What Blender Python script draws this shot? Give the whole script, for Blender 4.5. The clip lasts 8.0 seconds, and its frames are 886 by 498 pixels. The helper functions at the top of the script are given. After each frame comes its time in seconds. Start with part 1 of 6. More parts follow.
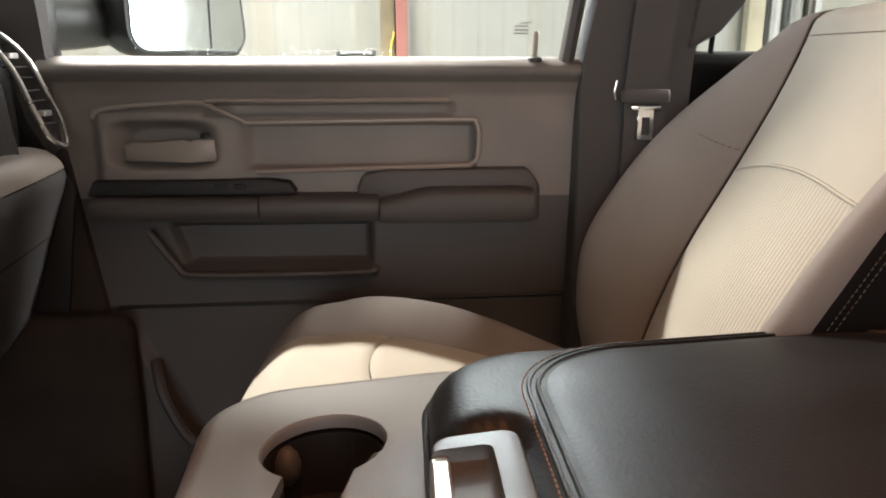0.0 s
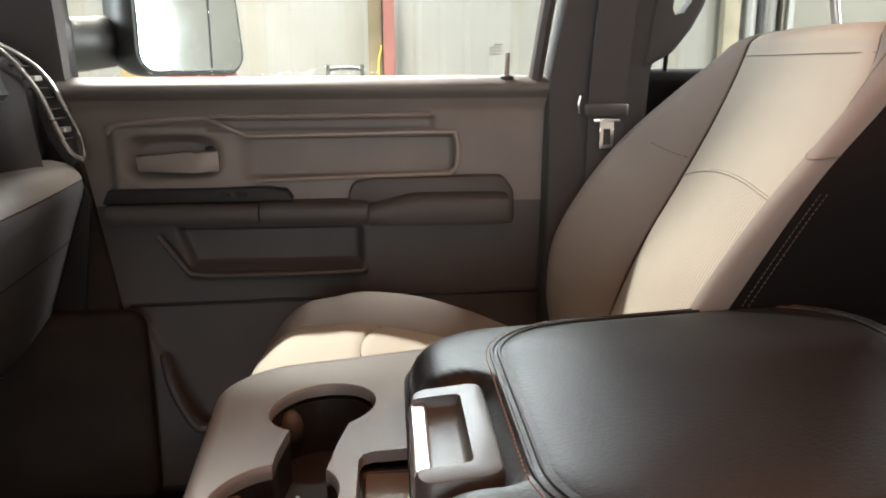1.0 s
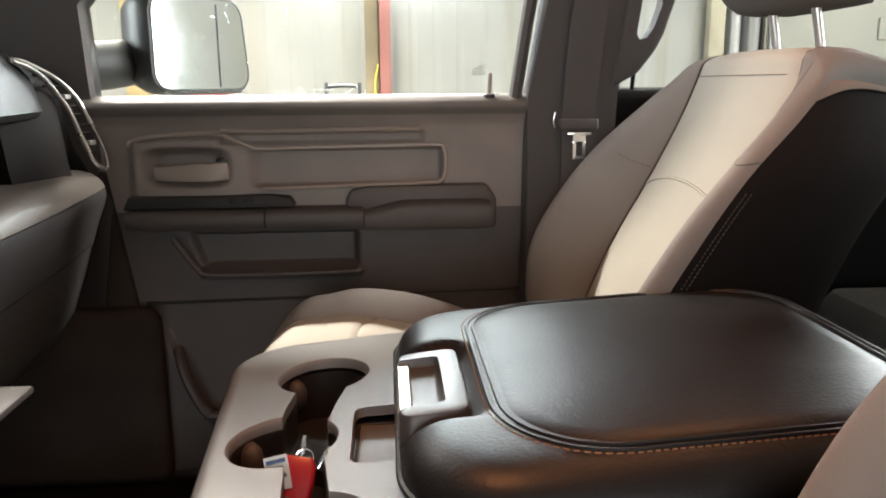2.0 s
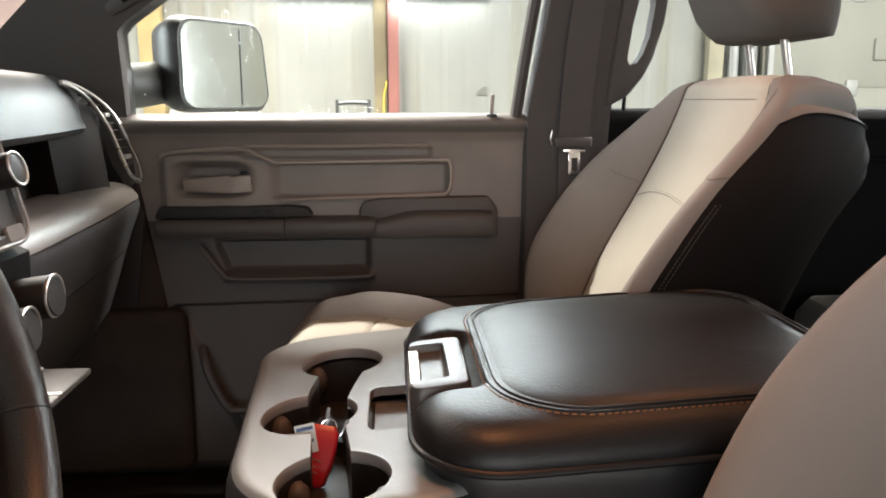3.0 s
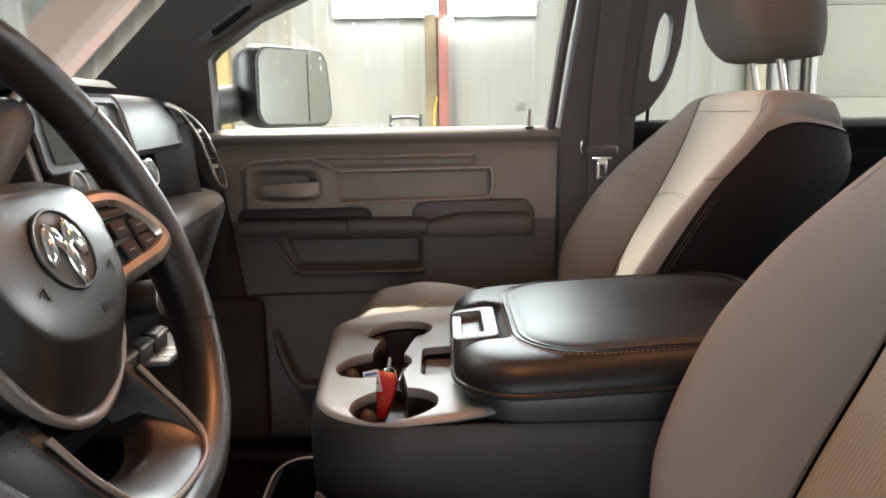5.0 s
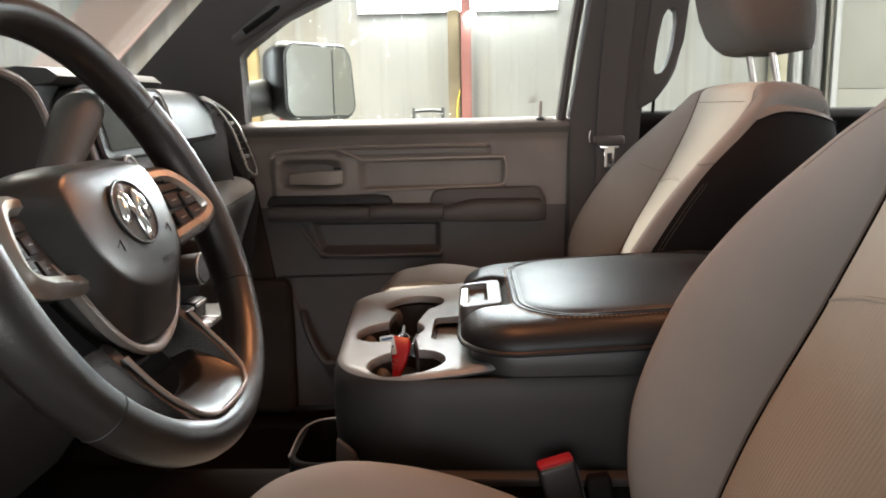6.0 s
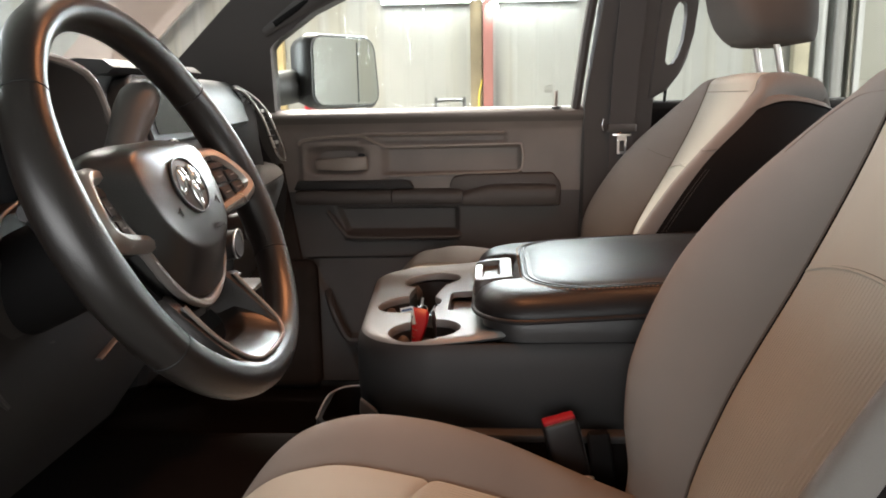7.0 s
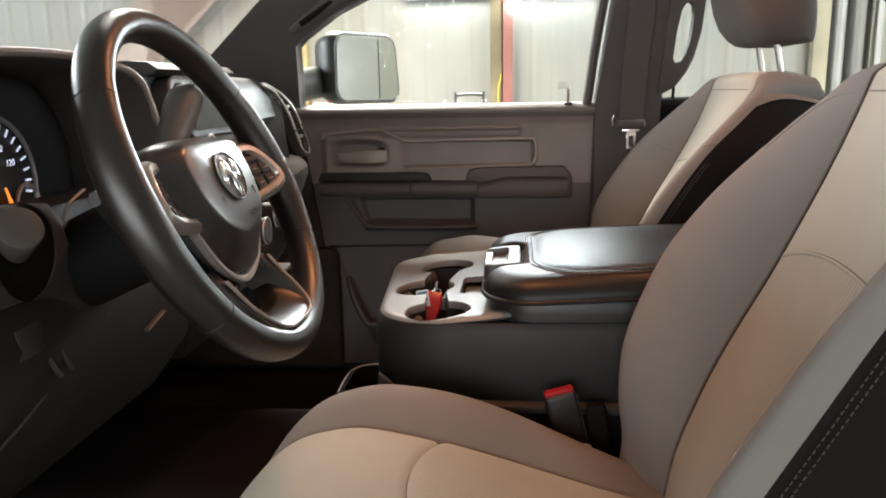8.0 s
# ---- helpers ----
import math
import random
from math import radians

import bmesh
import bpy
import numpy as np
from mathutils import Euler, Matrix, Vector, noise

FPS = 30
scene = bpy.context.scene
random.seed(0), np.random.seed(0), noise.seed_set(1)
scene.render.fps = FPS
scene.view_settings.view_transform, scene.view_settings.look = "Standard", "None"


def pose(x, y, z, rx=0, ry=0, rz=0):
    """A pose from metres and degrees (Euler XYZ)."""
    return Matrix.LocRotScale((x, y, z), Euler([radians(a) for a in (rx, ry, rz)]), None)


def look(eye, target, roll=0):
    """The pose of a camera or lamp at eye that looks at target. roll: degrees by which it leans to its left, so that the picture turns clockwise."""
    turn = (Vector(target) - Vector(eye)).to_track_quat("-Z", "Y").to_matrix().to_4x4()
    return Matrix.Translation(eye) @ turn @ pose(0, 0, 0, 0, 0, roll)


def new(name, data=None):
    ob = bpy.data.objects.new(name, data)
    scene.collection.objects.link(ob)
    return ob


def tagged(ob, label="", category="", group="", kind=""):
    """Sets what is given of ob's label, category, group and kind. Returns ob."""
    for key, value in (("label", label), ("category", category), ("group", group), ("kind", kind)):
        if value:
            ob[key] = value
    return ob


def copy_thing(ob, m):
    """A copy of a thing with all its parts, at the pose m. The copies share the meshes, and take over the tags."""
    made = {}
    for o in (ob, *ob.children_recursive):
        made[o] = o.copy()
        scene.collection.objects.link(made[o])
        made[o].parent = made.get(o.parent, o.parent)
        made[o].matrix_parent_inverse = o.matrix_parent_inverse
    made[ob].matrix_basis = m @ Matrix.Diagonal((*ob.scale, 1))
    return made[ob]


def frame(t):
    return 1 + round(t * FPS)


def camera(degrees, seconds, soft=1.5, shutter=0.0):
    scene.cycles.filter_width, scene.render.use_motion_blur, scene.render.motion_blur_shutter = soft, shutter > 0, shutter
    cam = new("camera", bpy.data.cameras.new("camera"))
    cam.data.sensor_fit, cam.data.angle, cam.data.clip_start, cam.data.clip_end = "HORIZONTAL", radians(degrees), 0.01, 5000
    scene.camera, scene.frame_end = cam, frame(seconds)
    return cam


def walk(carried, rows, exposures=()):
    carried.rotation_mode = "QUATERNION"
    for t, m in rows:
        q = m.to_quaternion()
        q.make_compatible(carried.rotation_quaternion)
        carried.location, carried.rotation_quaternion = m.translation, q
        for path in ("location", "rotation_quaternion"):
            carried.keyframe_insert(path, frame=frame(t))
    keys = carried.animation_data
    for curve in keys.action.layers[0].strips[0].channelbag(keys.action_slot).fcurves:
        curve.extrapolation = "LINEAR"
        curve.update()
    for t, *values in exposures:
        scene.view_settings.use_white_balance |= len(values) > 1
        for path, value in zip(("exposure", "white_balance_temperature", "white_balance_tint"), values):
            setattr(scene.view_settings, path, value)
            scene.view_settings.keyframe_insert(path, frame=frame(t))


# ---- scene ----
cam = camera(60.1, 8.0, soft=1.9)
PATH = [
    (0, (0.067, 0.031, 1.7), (0.173, 1.968, 1.213), 0.1),
    (0.5, (0.062, -0.028, 1.706), (0.186, 1.91, 1.23), -0.1),
    (1, (0.072, -0.096, 1.714), (0.204, 1.846, 1.252), -0.3),
    (1.5, (0.082, -0.165, 1.717), (0.223, 1.781, 1.276), -0.4),
    (3, (0.071, -0.355, 1.728), (0.196, 1.604, 1.345), -0.1),
    (3.5, (0.071, -0.406, 1.738), (0.175, 1.558, 1.374), -0.2),
    (4, (0.07, -0.472, 1.731), (0.14, 1.495, 1.377), -0.2),
    (4.5, (0.07, -0.522, 1.732), (0.101, 1.448, 1.385), -0.5),
    (6, (0.102, -0.689, 1.727), (0.026, 1.276, 1.364), -1.1),
    (6.5, (0.109, -0.741, 1.724), (0.004, 1.221, 1.35), -1.0),
    (7, (0.115, -0.783, 1.725), (-0.019, 1.174, 1.338), -1.0),
    (7.5, (0.122, -0.832, 1.734), (-0.04, 1.121, 1.335), -1.0),
    (8, (0.135, -0.879, 1.735), (-0.053, 1.071, 1.33), -0.9),
]
walk(cam, [(t, look(eye, target, roll)) for t, eye, target, roll in PATH],
     exposures=[(0.0, 1.04), (1.5, 1.06), (3.0, 1.04), (6.0, 0.95), (8.0, 0.96)])

# world, lights, exposure
world = bpy.data.worlds.new("world")
world.use_nodes = True
scene.world = world
world.node_tree.nodes["Background"].inputs[0].default_value = (0.75, 0.82, 0.9, 1)
world.node_tree.nodes["Background"].inputs[1].default_value = 0.11


def lamp(name, kind, at, target, watts, colour, **more):
    data = bpy.data.lights.new(name, kind)
    data.energy, data.color = watts, colour
    if kind == "AREA":
        data.shape, data.size, data.size_y, data.spread = "RECTANGLE", more["size"], more["size_y"], radians(more["spread"])
    else:
        data.shadow_soft_size = more["size"]
    ob = new(name, data)
    ob.matrix_world = look(at, target)
    return ob


lamp("ceiling_tube_lamp", "AREA", (-1.0, 2.75, 3.72), (-1.0, 2.75, 0.0), 165, (1.0, 0.94, 0.85), size=1.2, size_y=0.14, spread=125)
# lamp added over the rear of the shop to brighten the mirror's view
lamp("ceiling_tube_lamp", "AREA", (3.1, 1.4, 3.72), (3.1, 1.4, 0), 210, (1.0, 0.97, 0.92), size=1.2, size_y=0.14, spread=170)
# unseen fill added at the rear right to brighten the airbag cover
lamp("rear_work_lamp", "AREA", (3.7, 3.6, 2.9), (0.0, 0.1, 1.6), 72, (0.95, 0.98, 1.0), size=1.6, size_y=0.9, spread=150)
lamp("front_doorway_daylight", "AREA", (-5.6, 1.8, 2.95), (0.0, 0.6, 1.6), 200, (0.90, 0.96, 1.0), size=3.6, size_y=1.6, spread=170)
# fill added on the driver side for door and seat; no source known there
lamp("side_doorway_daylight", "AREA", (-0.5, -3.6, 1.75), (0.1, 0.3, 1.5), 49, (0.96, 0.97, 0.98), size=3.4, size_y=1.5, spread=170)
lamp("rear_doorway_daylight", "AREA", (5.2, 0.6, 2.05), (0.0, 0.3, 1.7), 130, (0.88, 0.95, 1.0), size=2.2, size_y=2.0, spread=170)
lamp("rear_dome_lamp", "AREA", (0.45, 0.58, 2.155), (0.45, 0.58, 0), 0.8, (1.0, 0.40, 0.17), size=0.16, size_y=0.10, spread=165)
lamp("dome_lamp", "AREA", (0.04, 0.22, 2.155), (0.04, 0.22, 0), 0.95, (1.0, 0.38, 0.15), size=0.09, size_y=0.05, spread=125)



# materials
def material(name, colour, rough=0.6, metal=0.0, scale=40.0, vary=0.12, bump=0.15, fine=600.0, dirt=0.0, spec=0.5, coat=0.0):
    m = bpy.data.materials.new(name)
    m.use_nodes = True
    n, l = m.node_tree.nodes, m.node_tree.links
    b = n["Principled BSDF"]
    b.inputs["Roughness"].default_value, b.inputs["Metallic"].default_value = rough, metal
    b.inputs["Specular IOR Level"].default_value = spec
    b.inputs["Coat Weight"].default_value = coat
    co = n.new("ShaderNodeTexCoord")
    big = n.new("ShaderNodeTexNoise")
    big.inputs["Scale"].default_value, big.inputs["Detail"].default_value = scale * 0.12, 4
    small = n.new("ShaderNodeTexNoise")
    small.inputs["Scale"].default_value, small.inputs["Detail"].default_value = fine, 3
    for t in (big, small):
        l.new(co.outputs["Object"], t.inputs["Vector"])
    ramp = n.new("ShaderNodeValToRGB")
    lo, hi = [tuple(max(0, min(1, c * k)) for c in colour) + (1,) for k in (1 - vary, 1 + vary)]
    ramp.color_ramp.elements[0].position, ramp.color_ramp.elements[0].color = 0.3, lo
    ramp.color_ramp.elements[1].position, ramp.color_ramp.elements[1].color = 0.7, hi
    l.new(big.outputs["Fac"], ramp.inputs["Fac"])
    mix = n.new("ShaderNodeMix")
    mix.data_type, mix.blend_type = "RGBA", "MULTIPLY"
    mix.inputs["Factor"].default_value = vary
    l.new(ramp.outputs["Color"], mix.inputs["A"])
    l.new(small.outputs["Color"], mix.inputs["B"])
    l.new(mix.outputs["Result"], b.inputs["Base Color"])
    rr = n.new("ShaderNodeMapRange")
    rr.inputs["To Min"].default_value, rr.inputs["To Max"].default_value = max(0.02, rough - 0.09), min(1, rough + 0.09)
    l.new(big.outputs["Fac"], rr.inputs["Value"])
    l.new(rr.outputs["Result"], b.inputs["Roughness"])
    if bump:
        bp = n.new("ShaderNodeBump")
        bp.inputs["Strength"].default_value, bp.inputs["Distance"].default_value = bump, 0.0006
        l.new(small.outputs["Fac"], bp.inputs["Height"])
        l.new(bp.outputs["Normal"], b.inputs["Normal"])
    return m


def ribbed(m, spacing, depth, axis):
    """Adds fine woven ribs across one axis to a material's relief."""
    n, l = m.node_tree.nodes, m.node_tree.links
    wave = n.new("ShaderNodeTexWave")
    wave.bands_direction = axis
    wave.inputs["Scale"].default_value = 0.314 / spacing
    wave.inputs["Distortion"].default_value = 0.6
    wave.inputs["Detail Scale"].default_value = 30
    co = [x for x in n if x.type == "TEX_COORD"][0]
    l.new(co.outputs["Object"], wave.inputs["Vector"])
    bp = [x for x in n if x.type == "BUMP"][0]
    second = n.new("ShaderNodeBump")
    second.inputs["Strength"].default_value, second.inputs["Distance"].default_value = 0.7, depth
    l.new(wave.outputs["Fac"], second.inputs["Height"])
    l.new(bp.outputs["Normal"], second.inputs["Normal"])
    b = n["Principled BSDF"]
    l.new(second.outputs["Normal"], b.inputs["Normal"])
    return m


def dotted(m, spacing):
    """Adds rows of small punched holes to a material's relief."""
    n, l = m.node_tree.nodes, m.node_tree.links
    cells = n.new("ShaderNodeTexVoronoi")
    cells.inputs["Scale"].default_value, cells.inputs["Randomness"].default_value = 1 / spacing, 0.0
    co = [x for x in n if x.type == "TEX_COORD"][0]
    l.new(co.outputs["Object"], cells.inputs["Vector"])
    hole = n.new("ShaderNodeMapRange")
    hole.inputs["From Min"].default_value, hole.inputs["From Max"].default_value = 0.18, 0.30
    l.new(cells.outputs["Distance"], hole.inputs["Value"])
    bp = [x for x in n if x.type == "BUMP"][0]
    second = n.new("ShaderNodeBump")
    second.inputs["Strength"].default_value, second.inputs["Distance"].default_value = 0.8, 0.0012
    l.new(hole.outputs["Result"], second.inputs["Height"])
    l.new(bp.outputs["Normal"], second.inputs["Normal"])
    l.new(second.outputs["Normal"], n["Principled BSDF"].inputs["Normal"])
    return m


def streaked(m, tint):
    """Adds faint vertical stains to a wall paint, by place in the room."""
    n, l = m.node_tree.nodes, m.node_tree.links
    where, size, noise, ramp, mix = n.new("ShaderNodeNewGeometry"), n.new("ShaderNodeVectorMath"), n.new("ShaderNodeTexNoise"), n.new("ShaderNodeMapRange"), n.new("ShaderNodeMix")
    size.operation = "MULTIPLY"
    size.inputs[1].default_value = (7.0, 7.0, 0.22)
    noise.inputs["Scale"].default_value, noise.inputs["Detail"].default_value = 1.0, 4
    ramp.inputs["From Min"].default_value, ramp.inputs["From Max"].default_value, ramp.inputs["To Max"].default_value = 0.48, 0.72, 0.75
    mix.data_type, mix.blend_type = "RGBA", "MULTIPLY"
    mix.inputs["B"].default_value = (*tint, 1)
    b = n["Principled BSDF"]
    base = b.inputs["Base Color"].links[0].from_socket
    l.new(where.outputs["Position"], size.inputs[0])
    l.new(size.outputs["Vector"], noise.inputs["Vector"])
    l.new(noise.outputs["Fac"], ramp.inputs["Value"])
    l.new(ramp.outputs["Result"], mix.inputs["Factor"])
    l.new(base, mix.inputs["A"])
    l.new(mix.outputs["Result"], b.inputs["Base Color"])
    return m


def glowing(name, colour, strength):
    m = bpy.data.materials.new(name)
    m.use_nodes = True
    b = m.node_tree.nodes["Principled BSDF"]
    b.inputs["Base Color"].default_value = (*colour, 1)
    b.inputs["Emission Color"].default_value = (*colour, 1)
    b.inputs["Emission Strength"].default_value = strength
    return m


def pane_glass(name, tint):
    m = bpy.data.materials.new(name)
    m.use_nodes = True
    n, l = m.node_tree.nodes, m.node_tree.links
    n.remove(n["Principled BSDF"])
    out = [x for x in n if x.type == "OUTPUT_MATERIAL"][0]
    clear, gloss, mix, edge, power = n.new("ShaderNodeBsdfTransparent"), n.new("ShaderNodeBsdfGlossy"), n.new("ShaderNodeMixShader"), n.new("ShaderNodeLayerWeight"), n.new("ShaderNodeMath")
    clear.inputs["Color"].default_value = (*tint, 1)
    gloss.inputs["Roughness"].default_value = 0.02
    edge.inputs["Blend"].default_value = 0.5
    power.operation = "POWER"
    power.inputs[1].default_value = 4.0
    l.new(edge.outputs["Facing"], power.inputs[0])
    l.new(power.outputs[0], mix.inputs["Fac"])
    l.new(clear.outputs[0], mix.inputs[1])
    l.new(gloss.outputs[0], mix.inputs[2])
    l.new(mix.outputs[0], out.inputs["Surface"])
    return m


CLOTH = material("taupe_seat_cloth", (0.205, 0.190, 0.174), 0.9, vary=0.10, bump=0.7, fine=900, spec=0.2)
# bolster cloth again for the head restraint, with its shade put into the colour
HEADCLOTH = material("shaded_taupe_head_cloth", (0.095, 0.083, 0.074), 0.9, vary=0.10, bump=0.5, fine=1400, spec=0.2)
SEAMSOFT = material("taupe_seam_thread", (0.165, 0.138, 0.115), 0.9, vary=0.1, bump=0.2)
SEAMCLOTH = material("dark_taupe_seam", (0.10, 0.085, 0.072), 0.9, vary=0.1, bump=0.2)
CREAM = material("cream_insert_cloth", (0.372, 0.350, 0.298), 0.92, vary=0.08, bump=0.5, fine=1400, spec=0.2)
RIBBED = ribbed(material("ribbed_cream_cloth", (0.372, 0.350, 0.298), 0.92, vary=0.08, bump=0.5, fine=1400, spec=0.2), 0.006, 0.0008, "Y")
SEATBLACK = material("black_seat_vinyl", (0.009, 0.0068, 0.0062), 0.8, vary=0.2, bump=0.3, fine=900, spec=0.15)
# door plastics hold light in colour: lifted for haze, lower panel darker for falloff
DOORPLAST = material("lightened_taupe_door_plastic", (0.225, 0.192, 0.173), 0.55, vary=0.17, bump=0.35, fine=1100)
LOWDOOR = material("shaded_charcoal_door_plastic", (0.072, 0.063, 0.059), 0.55, vary=0.12, bump=0.35, fine=1100)
SILLCAP = material("padded_sill_vinyl", (0.135, 0.118, 0.106), 0.6, vary=0.1, bump=0.35, fine=900)
ARMPAD = material("dark_taupe_arm_vinyl", (0.058, 0.050, 0.046), 0.55, vary=0.12, bump=0.4, fine=700)
DARKPLAST = material("charcoal_plastic", (0.0165, 0.015, 0.0147), 0.58, vary=0.15, bump=0.35, fine=1000, spec=0.35)
# black plastic taken nearly to zero, so the shade under the dash is in its colour
FOOTBLACK = material("shaded_black_plastic", (0.007, 0.0065, 0.0065), 0.75, vary=0.2, bump=0.3, fine=900, spec=0.1)
BLACKPLAST = material("black_plastic", (0.014, 0.013, 0.013), 0.45, vary=0.2, bump=0.3, fine=900)
LEATHER = material("black_leather", (0.011, 0.0108, 0.0112), 0.43, vary=0.25, bump=0.6, fine=300, spec=0.26)
WHEELHIDE = material("charcoal_wheel_leather", (0.012, 0.009, 0.0075), 0.33, vary=0.25, bump=0.4, fine=900, spec=0.6, coat=0.12)
WHEELHIDE.node_tree.nodes["Principled BSDF"].inputs["Coat Roughness"].default_value = 0.32
SPOKEHIDE = dotted(material("perforated_spoke_leather", (0.030, 0.025, 0.022), 0.5, vary=0.15, bump=0.3, fine=700), 0.0026)
CHINGREY = material("satin_chin_trim", (0.24, 0.215, 0.20), 0.42, 0.35, vary=0.08, bump=0.1)
PADHIDE = material("charcoal_airbag_vinyl", (0.010, 0.009, 0.0085), 0.30, vary=0.12, bump=0.35, fine=700, spec=0.8, coat=0.5)
PADHIDE.node_tree.nodes["Principled BSDF"].inputs["Coat Roughness"].default_value = 0.25
LEVERGREY = material("grey_lever_plastic", (0.075, 0.068, 0.062), 0.5, vary=0.08, bump=0.3, fine=900)
CONSOLEGREY = material("grey_console_plastic", (0.148, 0.152, 0.151), 0.38, vary=0.08, bump=0.4, fine=900)
DASHGREY = material("slate_dash_vinyl", (0.025, 0.0245, 0.0245), 0.46, vary=0.12, bump=0.4, fine=700, spec=0.5)
GLOVESLATE = material("slate_glove_box_plastic", (0.058, 0.057, 0.058), 0.45, vary=0.1, bump=0.4, fine=800, spec=0.6)
PANELGREY = material("charcoal_switch_panel", (0.045, 0.041, 0.039), 0.6, vary=0.1, bump=0.4, fine=900, spec=0.3)
LATCHGREY = material("mid_grey_latch_plastic", (0.050, 0.0495, 0.049), 0.4, vary=0.06, bump=0.2, fine=900)
# taupe lightened to carry the light that falls on the ledge
LEDGE = material("lightened_taupe_dash_ledge", (0.17, 0.147, 0.130), 0.42, vary=0.1, bump=0.4, fine=700, spec=0.6)
BEZELGREY = material("satin_charcoal_bezel", (0.060, 0.056, 0.054), 0.36, vary=0.08, bump=0.2, fine=900)
STACKGREY = material("light_grey_bezel_plastic", (0.21, 0.20, 0.19), 0.4, vary=0.06, bump=0.1)
TRIMGREY = material("taupe_pillar_trim", (0.058, 0.052, 0.049), 0.75, vary=0.08, bump=0.4, fine=900)
SILVER = material("satin_silver", (0.62, 0.60, 0.58), 0.32, 0.9, vary=0.06, bump=0.05)
DOORTRIM = material("brown_grey_door_trim", (0.28, 0.235, 0.205), 0.45, 0.15, vary=0.08, bump=0.1)
DULLSILVER = material("dull_silver_trim", (0.48, 0.45, 0.42), 0.28, 0.85, vary=0.06, bump=0.05)
CHROME = material("chrome", (0.85, 0.85, 0.86), 0.12, 1.0, vary=0.04, bump=0.0)
RED = material("red_plastic", (0.34, 0.011, 0.020), 0.35, vary=0.12, bump=0.1)
KICK = material("brown_kick_carpet", (0.042, 0.0345, 0.0305), 0.95, vary=0.3, bump=0.8, fine=500, spec=0.1)
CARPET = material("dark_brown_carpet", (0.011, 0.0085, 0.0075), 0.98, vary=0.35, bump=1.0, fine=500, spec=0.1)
BROWNTHREAD = material("brown_thread", (0.22, 0.12, 0.065), 0.8, vary=0.1, bump=0.0)
THREAD = material("pale_thread", (0.05, 0.042, 0.036), 0.8, vary=0.1, bump=0.0)
WEB = material("grey_belt_webbing", (0.058, 0.052, 0.050), 0.8, vary=0.1, bump=0.5, fine=900)
HEADLINER = material("grey_headliner", (0.56, 0.53, 0.50), 0.95, vary=0.06, bump=0.5, fine=700)
PAINT = material("silver_truck_paint", (0.55, 0.56, 0.56), 0.3, 0.4, vary=0.05, bump=0.0, coat=0.5)
MIRROR = material("mirror_glass", (0.62, 0.64, 0.63), 0.03, 1.0, vary=0.02, bump=0.0)
WALLWHITE = streaked(material("white_sheet_metal", (0.268, 0.262, 0.244), 0.55, vary=0.09, scale=22, bump=0.1), (0.90, 0.84, 0.70))
CREAMDOOR = material("cream_door_paint", (0.28, 0.267, 0.232), 0.6, vary=0.08, scale=20, bump=0.1)
STEELRED = material("red_oxide_post", (0.27, 0.105, 0.09), 0.6, vary=0.2, bump=0.2)
TIMBER = material("rough_timber", (0.22, 0.175, 0.11), 0.85, vary=0.3, bump=0.4, fine=200)
YELLOW = material("yellowed_timber", (0.36, 0.27, 0.13), 0.8, vary=0.3, bump=0.3)
PALETIMBER = material("pale_timber", (0.36, 0.32, 0.235), 0.8, vary=0.2, bump=0.3)
HOODTAUPE = material("taupe_hood_plastic", (0.075, 0.064, 0.058), 0.6, vary=0.12, bump=0.35, fine=900)
CONCRETE = material("shop_concrete", (0.16, 0.155, 0.145), 0.8, vary=0.2, scale=12, bump=0.4, fine=150)
BOARD = material("pink_brown_panel", (0.31, 0.225, 0.195), 0.8, vary=0.12, scale=14, bump=0.2)
GREYMETAL = material("grey_pipe", (0.35, 0.34, 0.33), 0.5, 0.3, vary=0.12, bump=0.1)
GLASS = pane_glass("window_glass", (0.93, 0.95, 0.93))
DROPS = material("water_drops", (0.98, 0.98, 0.98), 0.11, vary=0.02, bump=0.0)
DROPS.node_tree.nodes["Principled BSDF"].inputs["Transmission Weight"].default_value = 1.0
DROPS.node_tree.nodes["Principled BSDF"].inputs["IOR"].default_value = 1.33
LED = glowing("daylight_panel", (0.90, 0.96, 1.0), 24.0)
SCREEN = material("black_screen_glass", (0.006, 0.007, 0.008), 0.10, vary=0.05, bump=0.0, spec=0.9)

DIAL = glowing("gauge_marks", (0.75, 0.82, 1.0), 0.35)
NEEDLE = glowing("orange_needle", (1.0, 0.30, 0.04), 0.5)


# mesh helpers
def part(name, bm, mat, parent=None, label="", smooth=True):
    bmesh.ops.recalc_face_normals(bm, faces=bm.faces)
    me = bpy.data.meshes.new(name)
    bm.to_mesh(me)
    bm.free()
    me.materials.append(mat)
    if smooth:
        me.shade_smooth()
        me.set_sharp_from_angle(angle=radians(42))
    ob = new(name, me)
    if parent is not None:
        ob.parent = parent
    if label:
        ob["label"] = label
    return ob


def thing(name, label, category, at=(0, 0, 0), group="", kind=""):
    e = new(name)
    e.location = at
    e.empty_display_size = 0.05
    return tagged(e, label, category, group, kind)


def box(x0, x1, y0, y1, z0, z1, bevel=0.004, seg=2):
    bm = bmesh.new()
    bmesh.ops.create_cube(bm, size=1, matrix=Matrix.Translation(((x0 + x1) / 2, (y0 + y1) / 2, (z0 + z1) / 2)) @ Matrix.Diagonal((x1 - x0, y1 - y0, z1 - z0, 1)))
    if bevel:
        bmesh.ops.bevel(bm, geom=bm.edges[:], offset=bevel, segments=seg, profile=0.5, affect="EDGES")
    return bm


